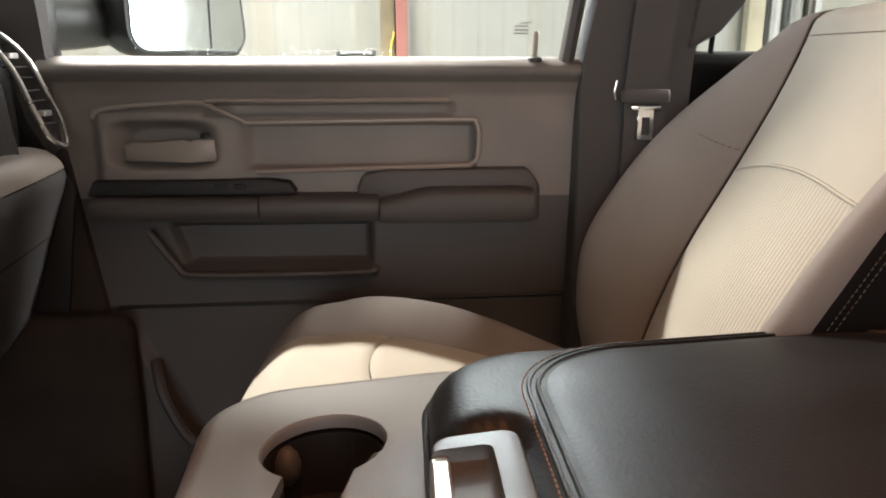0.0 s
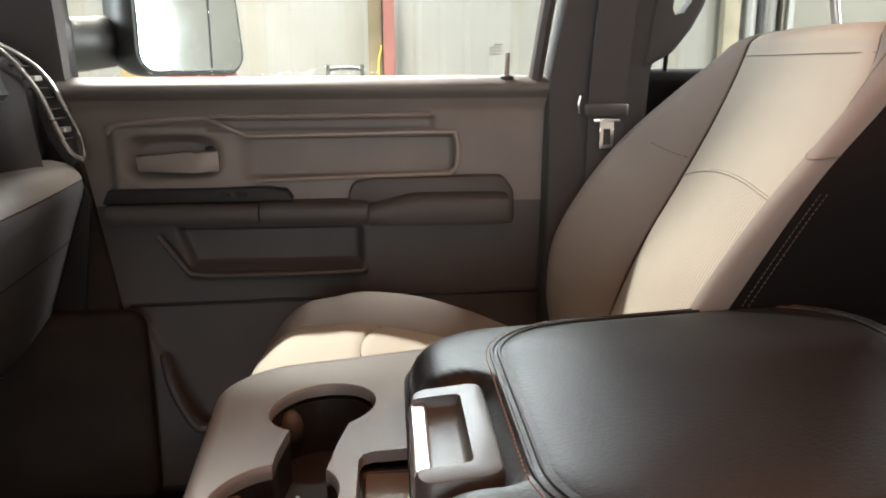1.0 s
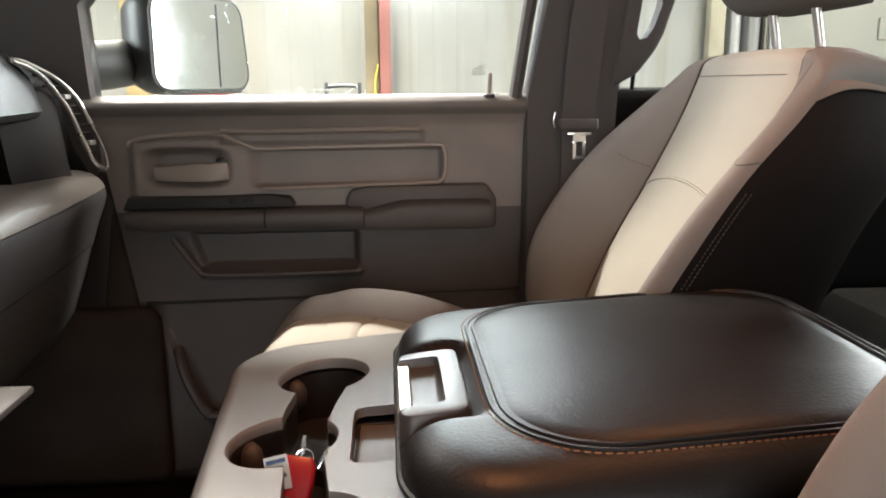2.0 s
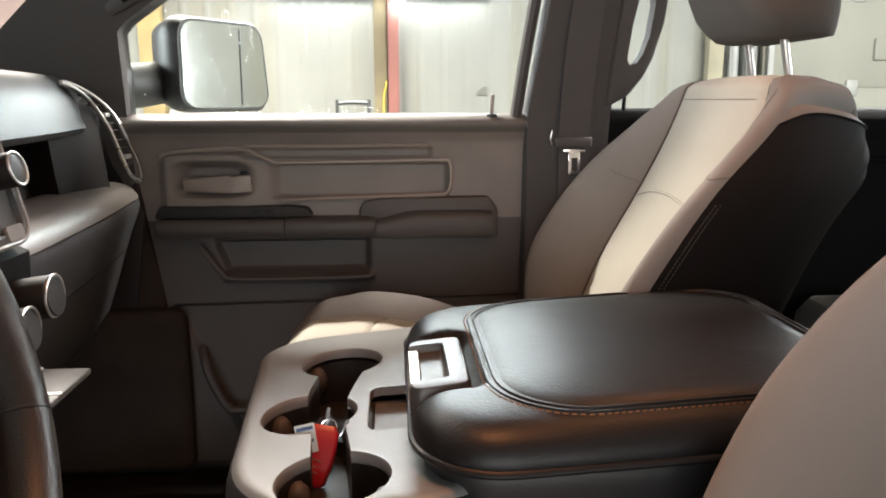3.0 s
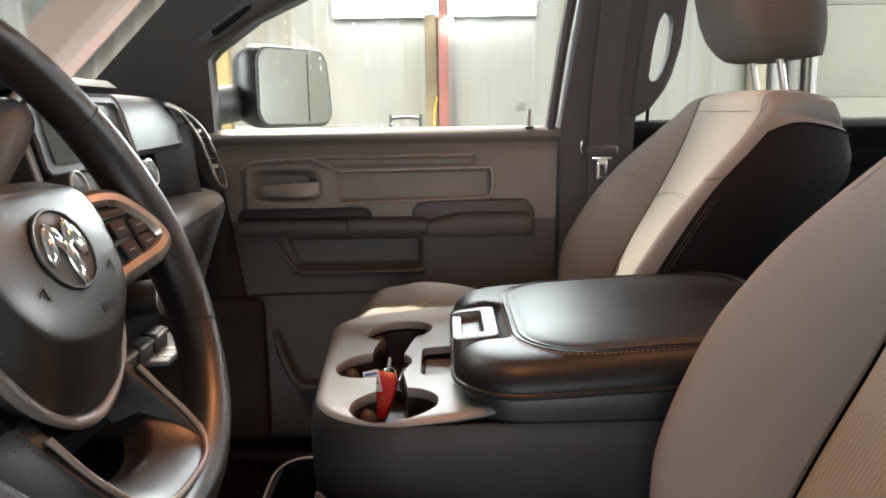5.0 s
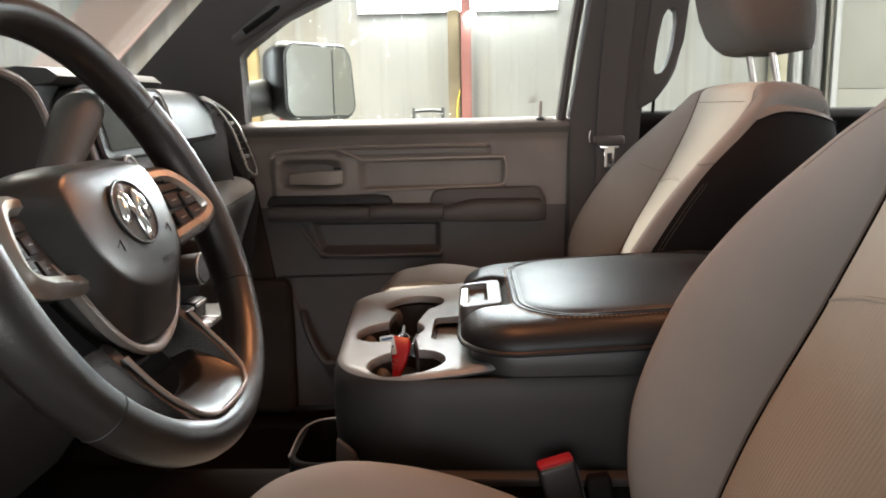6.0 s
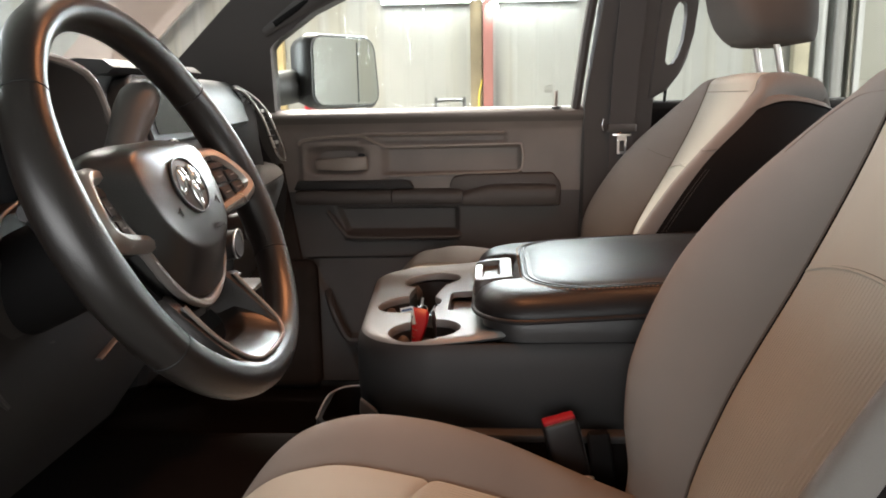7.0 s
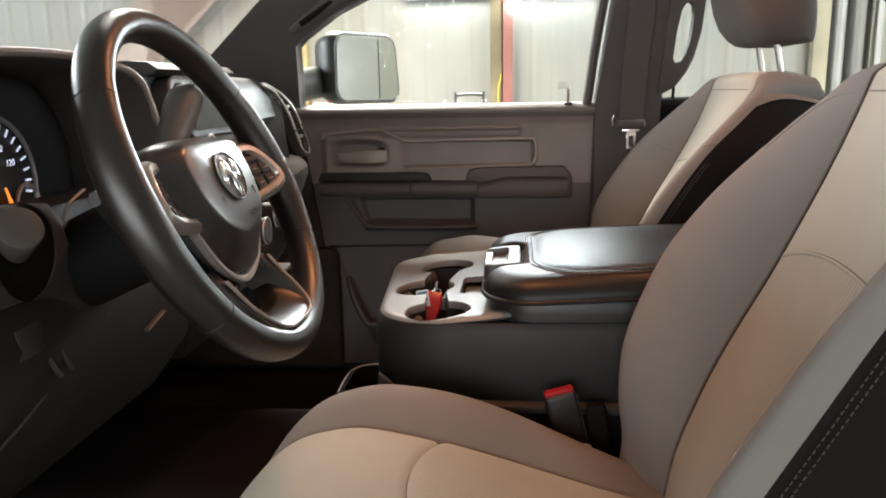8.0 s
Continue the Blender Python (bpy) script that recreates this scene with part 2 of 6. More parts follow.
def rings(loops, closed=True, cap=True):
    """Skins a row of equal rings of points."""
    bm = bmesh.new()
    rows = [[bm.verts.new(p) for p in loop] for loop in loops]
    n = len(rows[0])
    for a, b in zip(rows, rows[1:]):
        for i in range(n if closed else n - 1):
            j = (i + 1) % n
            bm.faces.new((a[i], a[j], b[j], b[i]))
    if cap and closed:
        bm.faces.new(rows[0][::-1])
        bm.faces.new(rows[-1])
    return bm


def grid(fn, nu, nv):
    return rings([[fn(i / (nu - 1), j / (nv - 1)) for i in range(nu)] for j in range(nv)], closed=False, cap=False)


def smoothed(points, per=6, closed=False):
    """A rounded line through points (Catmull-Rom)."""
    p = [Vector(q) for q in points]
    n = len(p)
    out = []
    for i in range(n if closed else n - 1):
        a, b, c, d = (p[(i + k) % n] if closed else p[max(0, min(n - 1, i + k))] for k in (-1, 0, 1, 2))
        for s in range(per):
            t = s / per
            out.append(0.5 * (2 * b + (c - a) * t + (2 * a - 5 * b + 4 * c - d) * t * t + (3 * b - a - 3 * c + d) * t ** 3))
    if not closed:
        out.append(p[-1])
    return out


def tube(points, r, closed=False, seg=8, flat=1.0, per=6, up=None):
    """A bar of round or flattened section along a rounded line; r may be a list of radii."""
    path = smoothed(points, per, closed) if per > 1 else [Vector(q) for q in points]
    n = len(path)
    loops = []
    side = None
    for i, p in enumerate(path):
        t = (path[(i + 1) % n] - path[i - 1]) if closed else (path[min(n - 1, i + 1)] - path[max(0, i - 1)])
        t.normalize()
        ref = Vector(up) if up else (side or (Vector((0, 0, 1)) if abs(t.z) < 0.9 else Vector((1, 0, 0))))
        b = t.cross(ref)
        if b.length < 1e-6:
            b = t.orthogonal()
        b.normalize()
        a = b.cross(t)
        side = a
        rad = r if not isinstance(r, (list, tuple)) else r[0] + (r[1] - r[0]) * i / (n - 1)
        loops.append([p + rad * (math.cos(k) * b + flat * math.sin(k) * a) for k in (2 * math.pi * s / seg for s in range(seg))])
    if closed:
        loops.append(loops[0])
        bm = rings(loops, cap=False)
        bmesh.ops.remove_doubles(bm, verts=bm.verts, dist=1e-6)
        return bm
    return rings(loops)


def rrect(x0, x1, y0, y1, r, n=8):
    """Points round a rectangle with round corners."""
    out = []
    for cx, cy, a in ((x1 - r, y1 - r, 0), (x0 + r, y1 - r, 90), (x0 + r, y0 + r, 180), (x1 - r, y0 + r, 270)):
        for k in range(n + 1):
            t = radians(a + 90 * k / n)
            out.append((cx + r * math.cos(t), cy + r * math.sin(t)))
    return out


def slab(x0, x1, y0, y1, r, steps, n=8):
    """A cushion-like slab: steps are (inset, z) from below to above."""
    return rings([[(x, y, z) for x, y in rrect(x0 + i, x1 - i, y0 + i, y1 - i, max(0.002, r - i), n)] for i, z in steps])


def prism(points, axis, a, b, bevel=0.0, seg=2):
    """A flat outline drawn out along an axis from a to b."""
    def at(p, h):
        return {"x": (h, p[0], p[1]), "y": (p[0], h, p[1]), "z": (p[0], p[1], h)}[axis]
    bm = rings([[at(p, a) for p in points], [at(p, b) for p in points]])
    if bevel:
        bmesh.ops.bevel(bm, geom=bm.edges[:], offset=bevel, segments=seg, profile=0.5, affect="EDGES", clamp_overlap=True)
    return bm


def ball(at, r, scale=(1, 1, 1), sub=2):
    bm = bmesh.new()
    bmesh.ops.create_icosphere(bm, subdivisions=sub, radius=r, matrix=Matrix.Translation(at) @ Matrix.Diagonal((*scale, 1)))
    return bm


def rod(a, b, r, seg=20, bevel=0.0):
    bm = bmesh.new()
    a, b = Vector(a), Vector(b)
    q = (b - a).to_track_quat("Z", "Y").to_matrix().to_4x4()
    bmesh.ops.create_cone(bm, cap_ends=True, segments=seg, radius1=r, radius2=r, depth=(b - a).length, matrix=Matrix.Translation((a + b) / 2) @ q)
    if bevel:
        bmesh.ops.bevel(bm, geom=[e for e in bm.edges if len(e.link_faces) == 2 and e.calc_face_angle(0) > 1], offset=bevel, segments=2, profile=0.5, affect="EDGES")
    return bm


def join(*bms):
    out = bmesh.new()
    for b in bms:
        me = bpy.data.meshes.new("joined")
        b.to_mesh(me)
        b.free()
        out.from_mesh(me)
        bpy.data.meshes.remove(me)
    return out


def moved(bm, m):
    bmesh.ops.transform(bm, matrix=m, verts=bm.verts)
    return bm


def carved(body, *cutters):
    """The body with the cutters taken away, as a bmesh."""
    def temp(b):
        bmesh.ops.recalc_face_normals(b, faces=b.faces)
        me = bpy.data.meshes.new("temp")
        b.to_mesh(me)
        b.free()
        return new("temp", me)
    base = temp(body)
    tools = [temp(c) for c in cutters]
    for t in tools:
        mod = base.modifiers.new("cut", "BOOLEAN")
        mod.operation, mod.solver, mod.object = "DIFFERENCE", "EXACT", t
    me = bpy.data.meshes.new_from_object(base.evaluated_get(bpy.context.evaluated_depsgraph_get()))
    out = bmesh.new()
    out.from_mesh(me)
    for o in [base, *tools]:
        old = o.data
        bpy.data.objects.remove(o)
        bpy.data.meshes.remove(old)
    bpy.data.meshes.remove(me)
    return out


def lerp(table, v):
    """A value read off a table of (key, value), on a smooth curve through the rows."""
    if v <= table[0][0]:
        return table[0][1]
    if v >= table[-1][0]:
        return table[-1][1]
    k = next(i for i in range(len(table) - 1) if v <= table[i + 1][0])
    (a, p), (b, q) = table[k], table[k + 1]
    slope = []
    for i in (k, k + 1):
        (x0, y0), (x1, y1) = table[max(0, i - 1)], table[min(len(table) - 1, i + 1)]
        slope.append((y1 - y0) / (x1 - x0))
    w = b - a
    t = (v - a) / w
    return (2 * t ** 3 - 3 * t * t + 1) * p + (t ** 3 - 2 * t * t + t) * w * slope[0] + (3 * t * t - 2 * t ** 3) * q + (t ** 3 - t * t) * w * slope[1]


def ease(a, b, v):
    t = max(0.0, min(1.0, (v - a) / (b - a)))
    return t * t * (3 - 2 * t)


def structure(name, label, category, bm, mat, smooth=True):
    return tagged(part(name, bm, mat, smooth=smooth), label, category, kind="structure")

# ---- workshop round the truck ----
structure("ground", "grey stained concrete workshop floor", "floor", box(-6, 5.5, -4.2, 4.8, -0.1, 0, 0), CONCRETE, False)
structure("ceiling", "white sheet ceiling of the workshop", "ceiling", box(-6, 5.5, -4.2, 4.8, 4.0, 4.1, 0), WALLWHITE, False)


def ribbed_sheet(length, height):
    """A corrugated wall sheet from the origin along x, ribs towards -y."""
    line, x = [], 0.0
    while x < length - 1e-6:
        for dx, dy in ((0, 0), (0.075, 0), (0.095, -0.0035), (0.111, -0.0035), (0.131, 0)):
            if x + dx <= length:
                line.append((x + dx, dy))
        x += 0.15
    line.append((length, 0))
    return rings([[(a, b, z) for z in (0, height)] for a, b in line], closed=False, cap=False)


def sheet_wall(name, m, count, label):
    e = tagged(new(name), label, "wall", kind="structure")
    e.matrix_world = m
    part("backing", box(0, count * 0.9, 0.02, 0.08, 0, 4.0, 0), WALLWHITE, e, smooth=False)
    first = part("wall_sheet", ribbed_sheet(0.9, 4.0), WALLWHITE, e, smooth=False)
    for i in range(1, count):
        o = new("wall_sheet", first.data)
        o.parent, o.location = e, (0.9 * i, 0, 0)
    return e


sheet_wall("wall_north", pose(-6, 4.76, 0), 12, "white corrugated sheet metal workshop wall with faint yellow stains")
sheet_wall("wall_south", pose(5.5, -4.16, 0, 0, 0, 180), 13, "white corrugated sheet metal wall")
sheet_wall("wall_west", pose(-5.96, -4.2, 0, 0, 0, 90), 10, "white corrugated sheet metal wall")
sheet_wall("wall_east", pose(5.46, 4.8, 0, 0, 0, -90), 10, "white corrugated sheet metal wall")

post = thing("steel_post", "red oxide painted steel post against the sheet wall", "post", (0.078, 4.70, 0))
part("web", box(-0.006, 0.006, -0.05, 0.05, 0, 4.0, 0.001), STEELRED, post)
part("flange", box(-0.034, 0.034, -0.06, -0.05, 0, 4.0, 0.002), STEELRED, post)
part("flange", box(-0.034, 0.034, 0.05, 0.058, 0, 4.0, 0.002), STEELRED, post)
tagged(part("timber_stud", box(-0.045, 0.037, 4.66, 4.74, 0, 4.0, 0.004), TIMBER), "weathered brown timber stud beside the red post", "timber")
tagged(part("timber_stud", box(-1.50, -1.36, 4.66, 4.74, 0, 4.0, 0.004), YELLOW), "yellowed timber stud against the white wall", "timber")
tagged(part("timber_stud", box(2.13, 2.23, 4.66, 4.74, 0, 4.0, 0.004), PALETIMBER), "pale yellow timber stud against the white wall", "timber")
tagged(part("downpipe", tube([(2.30, 4.68, 0), (2.30, 4.68, 2), (2.30, 4.68, 4.0)], 0.034, seg=14), GREYMETAL), "dark grey vertical pipe on the wall", "pipe")
tagged(part("downpipe", tube([(2.415, 4.67, 0), (2.415, 4.67, 2), (2.415, 4.67, 4.0)], 0.04, seg=14), STACKGREY), "light grey vertical pipe on the wall", "pipe")
tagged(part("yellow_rope", tube([(0.03, 4.658, 1.84), (0.03, 4.65, 1.82), (0.012, 4.648, 1.72), (0.02, 4.648, 1.4)], 0.006), material("yellow_rope", (0.6, 0.45, 0.08), 0.8)), "yellow rope hanging on the timber stud", "rope")

fixture = thing("wall_skylight", "bright daylight panel high in the white wall", "skylight", (0.02, 4.68, 2.36))
part("housing", box(-0.68, 0.68, 0.02, 0.07, 0.0, 1.06, 0.006), WALLWHITE, fixture)
part("diffuser", box(-0.67, 0.67, -0.02, 0.018, 0.008, 1.05, 0.01), LED, fixture, "glowing daylight pane")
bulb = thing("bulb_light", "round glowing bulb in a white holder under the daylight panel", "light", (0.11, 4.60, 2.31))
part("globe", ball((0, 0, 0), 0.042), LED, bulb, "glowing white globe")
part("holder", rod((0, 0, 0.03), (0, 0.10, 0.04), 0.02), WALLWHITE, bulb)

board = thing("leaning_board", "dusty pink-brown board leaning along the white wall", "board", (-2.6, 4.62, 2.1))
part("panel", moved(box(-2.9, 1.6, -0.012, 0.012, -0.22, 0.20, 0.003), pose(0, 0, 0, 0, -44, 0)), BOARD, board)

hoop = thing("hand_truck", "grey tubular hand truck standing by the wall", "hand truck", (-0.13, 3.6, 0))
part("frame", tube([(-0.08, 0, 0.1), (-0.08, 0, 1.0), (-0.08, 0, 1.665), (-0.065, 0, 1.708), (0.065, 0, 1.708), (0.08, 0, 1.665), (0.08, 0, 1.0), (0.08, 0, 0.1)], 0.009), LATCHGREY, hoop)
for z in (0.5, 1.0, 1.4):
    part("crossbar", tube([(-0.08, 0, z), (0.08, 0, z)], 0.009, per=1), TRIMGREY, hoop)
part("toe_plate", box(-0.2, 0.2, -0.22, 0.01, 0.02, 0.028, 0.002), GREYMETAL, hoop)
for sx in (-1, 1):
    part("wheel", rod((sx * 0.13, 0.03, 0.1), (sx * 0.17, 0.03, 0.1), 0.1, 24, 0.01), BLACKPLAST, hoop, "black rubber wheel")

garage_door = thing("overhead_door", "white panelled overhead door with small grey hinges", "garage door", (2.5, 4.70, 0), kind="structure")
for i in range(6):
    part("door_panel", box(0.0, 2.6, -0.02, 0.02, i * 0.6 + 0.0015, i * 0.6 + 0.5985, 0.003), CREAMDOOR, garage_door)
    part("hinge", box(0.58, 0.66, -0.034, -0.02, i * 0.6 + 0.55, i * 0.6 + 0.65, 0.004), GREYMETAL, garage_door)
part("track", box(0.02, 0.06, -0.06, -0.03, 0, 3.6, 0.004), GREYMETAL, garage_door)
part("latch_box", box(0.75, 0.95, -0.04, -0.02, 1.98, 2.12, 0.006), CREAMDOOR, garage_door)

carton = thing("carton", "white cardboard carton with a red lid on a stand", "carton", (-0.95, 4.2, 1.5))
part("body", box(-0.22, 0.22, -0.15, 0.15, 0, 0.17, 0.004), WALLWHITE, carton)
part("lid", box(-0.12, 0.18, -0.155, 0.155, 0.17, 0.195, 0.004), RED, carton, "red lid")
stool = thing("tall_shelf", "tall grey metal shelf stand by the wall", "shelf", (-0.95, 4.2, 0))
part("top", box(-0.3, 0.3, -0.2, 0.2, 1.46, 1.50, 0.004), GREYMETAL, stool)
for sx in (-1, 1):
    for sy in (-1, 1):
        part("leg", box(sx * 0.27 - 0.015, sx * 0.27 + 0.015, sy * 0.17 - 0.015, sy * 0.17 + 0.015, 0, 1.46, 0.002), GREYMETAL, stool)

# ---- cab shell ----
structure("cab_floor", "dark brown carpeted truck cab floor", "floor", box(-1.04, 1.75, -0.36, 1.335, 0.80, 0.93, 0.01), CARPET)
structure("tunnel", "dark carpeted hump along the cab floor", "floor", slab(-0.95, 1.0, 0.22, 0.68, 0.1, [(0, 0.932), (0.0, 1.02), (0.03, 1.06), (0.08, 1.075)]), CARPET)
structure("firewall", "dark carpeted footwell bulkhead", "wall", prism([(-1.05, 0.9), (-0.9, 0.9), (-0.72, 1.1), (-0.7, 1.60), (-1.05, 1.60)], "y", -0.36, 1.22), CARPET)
structure("cab_roof", "grey cloth headliner under the cab roof", "ceiling", box(-0.36, 1.75, -0.30, 1.12, 2.17, 2.26, 0.03, 3), HEADLINER)
structure("cab_back", "grey back wall of the cab with a window opening", "wall", carved(box(1.72, 1.80, -0.36, 1.22, 0.93, 2.17, 0.01), box(1.6, 1.9, -0.16, 1.02, 1.60, 2.09, 0.03)), TRIMGREY)
pane = part("window_rear", box(1.757, 1.761, -0.158, 1.018, 1.602, 2.088, 0), GLASS, smooth=False)
tagged(pane, "clear rear window of the cab", "window", kind="structure")
pane.visible_shadow = False


def hull_y(z):
    """How far out the passenger side of the body lies at a height: it leans inwards above the sill."""
    return 1.262 - max(0.0, z - 1.70) * 0.30


def side_plate(points, thick, out=0.0, bevel=0.006):
    """A plate that follows the leaning side of the body; points are (x, z)."""
    bm = prism(points, "y", 0, thick, bevel)
    for z in (1.70, 1.80, 1.90, 2.0, 2.1):
        bmesh.ops.bisect_plane(bm, geom=bm.verts[:] + bm.edges[:] + bm.faces[:], plane_co=(0, 0, z), plane_no=(0, 0, 1))
    for v in bm.verts:
        v.co.y += hull_y(v.co.z) + out
    return bm


structure("pillar_front", "dark taupe windscreen pillar trim", "pillar",
          side_plate([(-1.0, 1.55), (-1.0, 1.62), (-0.72, 1.815), (-0.52, 1.985), (-0.30, 2.17), (0.02, 2.17), (0.0, 2.085), (-0.13, 2.025), (-0.335, 1.938), (-0.44, 1.882), (-0.462, 1.86), (-0.462, 1.55)], 0.06, -0.022, 0.010), TRIMGREY)
structure("pillar_front_driver", "dark taupe windscreen pillar trim on the driver side", "pillar",
          prism([(-1.0, 1.55), (-1.0, 1.62), (-0.72, 1.815), (-0.52, 1.985), (-0.30, 2.17), (-0.20, 2.17), (-0.44, 1.985), (-0.66, 1.80), (-0.9, 1.55)], "y", -0.37, -0.32, 0.008), TRIMGREY)
structure("pillar_middle", "dark taupe middle pillar trim between the doors", "pillar",
          side_plate([(0.335, 0.95), (0.345, 1.70), (0.395, 2.17), (0.60, 2.17), (0.545, 1.95), (0.525, 1.80), (0.50, 1.70), (0.50, 0.95)], 0.07, -0.05, 0.014), TRIMGREY)
structure("roof_rail", "grey trim along the roof above the doors", "trim", tube([(-0.3, 1.135, 2.15), (0.3, 1.13, 2.165), (1.0, 1.13, 2.165), (1.7, 1.13, 2.15)], 0.035, seg=10), TRIMGREY)
structure("pillar_rear", "dark rear pillar trim", "pillar", side_plate([(1.42, 0.95), (1.42, 1.70), (1.30, 2.17), (1.75, 2.17), (1.75, 0.95)], 0.08, -0.06, 0.01), TRIMGREY)
structure("body_side", "silver outer body side below the windows", "body", box(-1.0, 1.75, 1.345, 1.40, 0.5, 1.66, 0.02), PAINT)
structure("body_roof", "silver outer roof skin", "roof", box(-0.34, 1.8, -0.34, 1.16, 2.262, 2.30, 0.015), PAINT)
structure("cowl", "black plastic cowl below the windscreen", "trim", box(-1.25, -0.98, -0.36, 1.22, 1.55, 1.66, 0.02), BLACKPLAST)

pane = part("window_1", rings([[(-0.47, hull_y(1.68) + 0.028, 1.68), (0.345, hull_y(1.68) + 0.028, 1.68), (0.40, hull_y(2.16) + 0.02, 2.16), (-0.2, hull_y(2.16) + 0.02, 2.16), (-0.46, hull_y(1.9) + 0.028, 1.9)],
                               [(-0.47, hull_y(1.68) + 0.032, 1.68), (0.345, hull_y(1.68) + 0.032, 1.68), (0.40, hull_y(2.16) + 0.024, 2.16), (-0.2, hull_y(2.16) + 0.024, 2.16), (-0.46, hull_y(1.9) + 0.032, 1.9)]]), GLASS, smooth=False)
tagged(pane, "wet front side window of clear glass", "window", kind="structure")
pane.visible_shadow = False
pane = part("window_2", rings([[(x, hull_y(z) + o, z) for x, z in ((0.50, 1.68), (1.42, 1.68), (1.32, 2.16), (0.58, 2.16))] for o in (0.026, 0.030)]), GLASS, smooth=False)
tagged(pane, "rear side window of clear glass", "window", kind="structure")
pane.visible_shadow = False
pane = part("windscreen", rings([[(x + o, y, z) for x, y, z in ((-1.03, -0.34, 1.62), (-1.03, 1.2, 1.62), (-0.33, 1.1, 2.2), (-0.33, -0.3, 2.2))] for o in (0, -0.005)]), GLASS, smooth=False)
tagged(pane, "clear sloping windscreen", "window", kind="structure")
pane.visible_shadow = False

# water beads and runs on the side window
rng = random.Random(5)
drops = bmesh.new()
RUNS = ((-0.275, 1.94, 0.05, 9), (-0.262, 1.93, 0.05, 12), (-0.25, 1.90, 0.05, 12), (-0.232, 1.89, 0.05, 12), (-0.208, 1.87, 0.04, 9), (-0.182, 2.02, 0.14, 34), (-0.158, 1.92, 0.035, 8), (-0.125, 1.95, 0.05, 18), (-0.098, 1.98, 0.16, 36), (-0.060, 1.98, 0.06, 22), (-0.028, 1.98, 0.05, 18))
spots = []
for x0, top, drop, count in RUNS:
    for k in range(count):
        f = rng.random() ** 1.4
        spots.append((x0 + rng.gauss(0, 0.0022), top - drop * f, rng.uniform(0.0004, 0.00085) * (1.4 if f > 0.93 else 1.0)))
for k in range(110):
    spots.append((rng.uniform(-0.45, 0.06), 1.701 + abs(rng.gauss(0, 0.008)), rng.uniform(0.0004, 0.0010)))
for k in range(32):
    spots.append((rng.uniform(-0.45, -0.15), rng.uniform(1.72, 1.95), rng.uniform(0.0005, 0.0009)))
for x, z, r in spots:
    bmesh.ops.create_icosphere(drops, subdivisions=1, radius=r, matrix=Matrix.Translation((x, hull_y(z) + 0.0265, z)) @ Matrix.Diagonal((1, 0.6, rng.uniform(1, 1.8), 1)))
tagged(part("water_drops", drops, DROPS), "water beads and runs on the side window", "water", kind="stuff")


for k, (x, z, w) in enumerate(((0.264, 1.752, 0.016), (0.258, 1.747, 0.020), (0.258, 1.741, 0.024), (0.258, 1.736, 0.024))):
    part("glass_mark", rings([[(a, hull_y(c) + 0.0268, c) for a, c in ((x - w / 2, z - 0.0012), (x + w / 2, z - 0.0012), (x + w / 2, z + 0.0012), (x - w / 2, z + 0.0012))], [(a, hull_y(c) + 0.0274, c) for a, c in ((x - w / 2, z - 0.0012), (x + w / 2, z - 0.0012), (x + w / 2, z + 0.0012), (x - w / 2, z + 0.0012))]]), GREYMETAL, bpy.data.objects["window_1"])

assist = thing("grab_handle", "dark moulded grab handle on the windscreen pillar", "grab handle", (-0.36, 1.17, 1.94))
line = [(-0.458, 1.172, 1.893), (-0.40, 1.166, 1.928), (-0.32, 1.152, 1.978), (-0.20, 1.128, 2.05), (-0.12, 1.11, 2.10)]
part("grip", moved(tube(line, [0.010, 0.036], flat=0.5, seg=16, up=(0, -1, 0)), Matrix.Translation((0.36, -1.17, -1.94))), TRIMGREY, assist)
part("slot", moved(tube([(x + 0.03, y - 0.0135, z + 0.018) for x, y, z in line[:4]], 0.0075, flat=0.4, up=(0, -1, 0)), Matrix.Translation((0.36, -1.17, -1.94))), FOOTBLACK, assist)



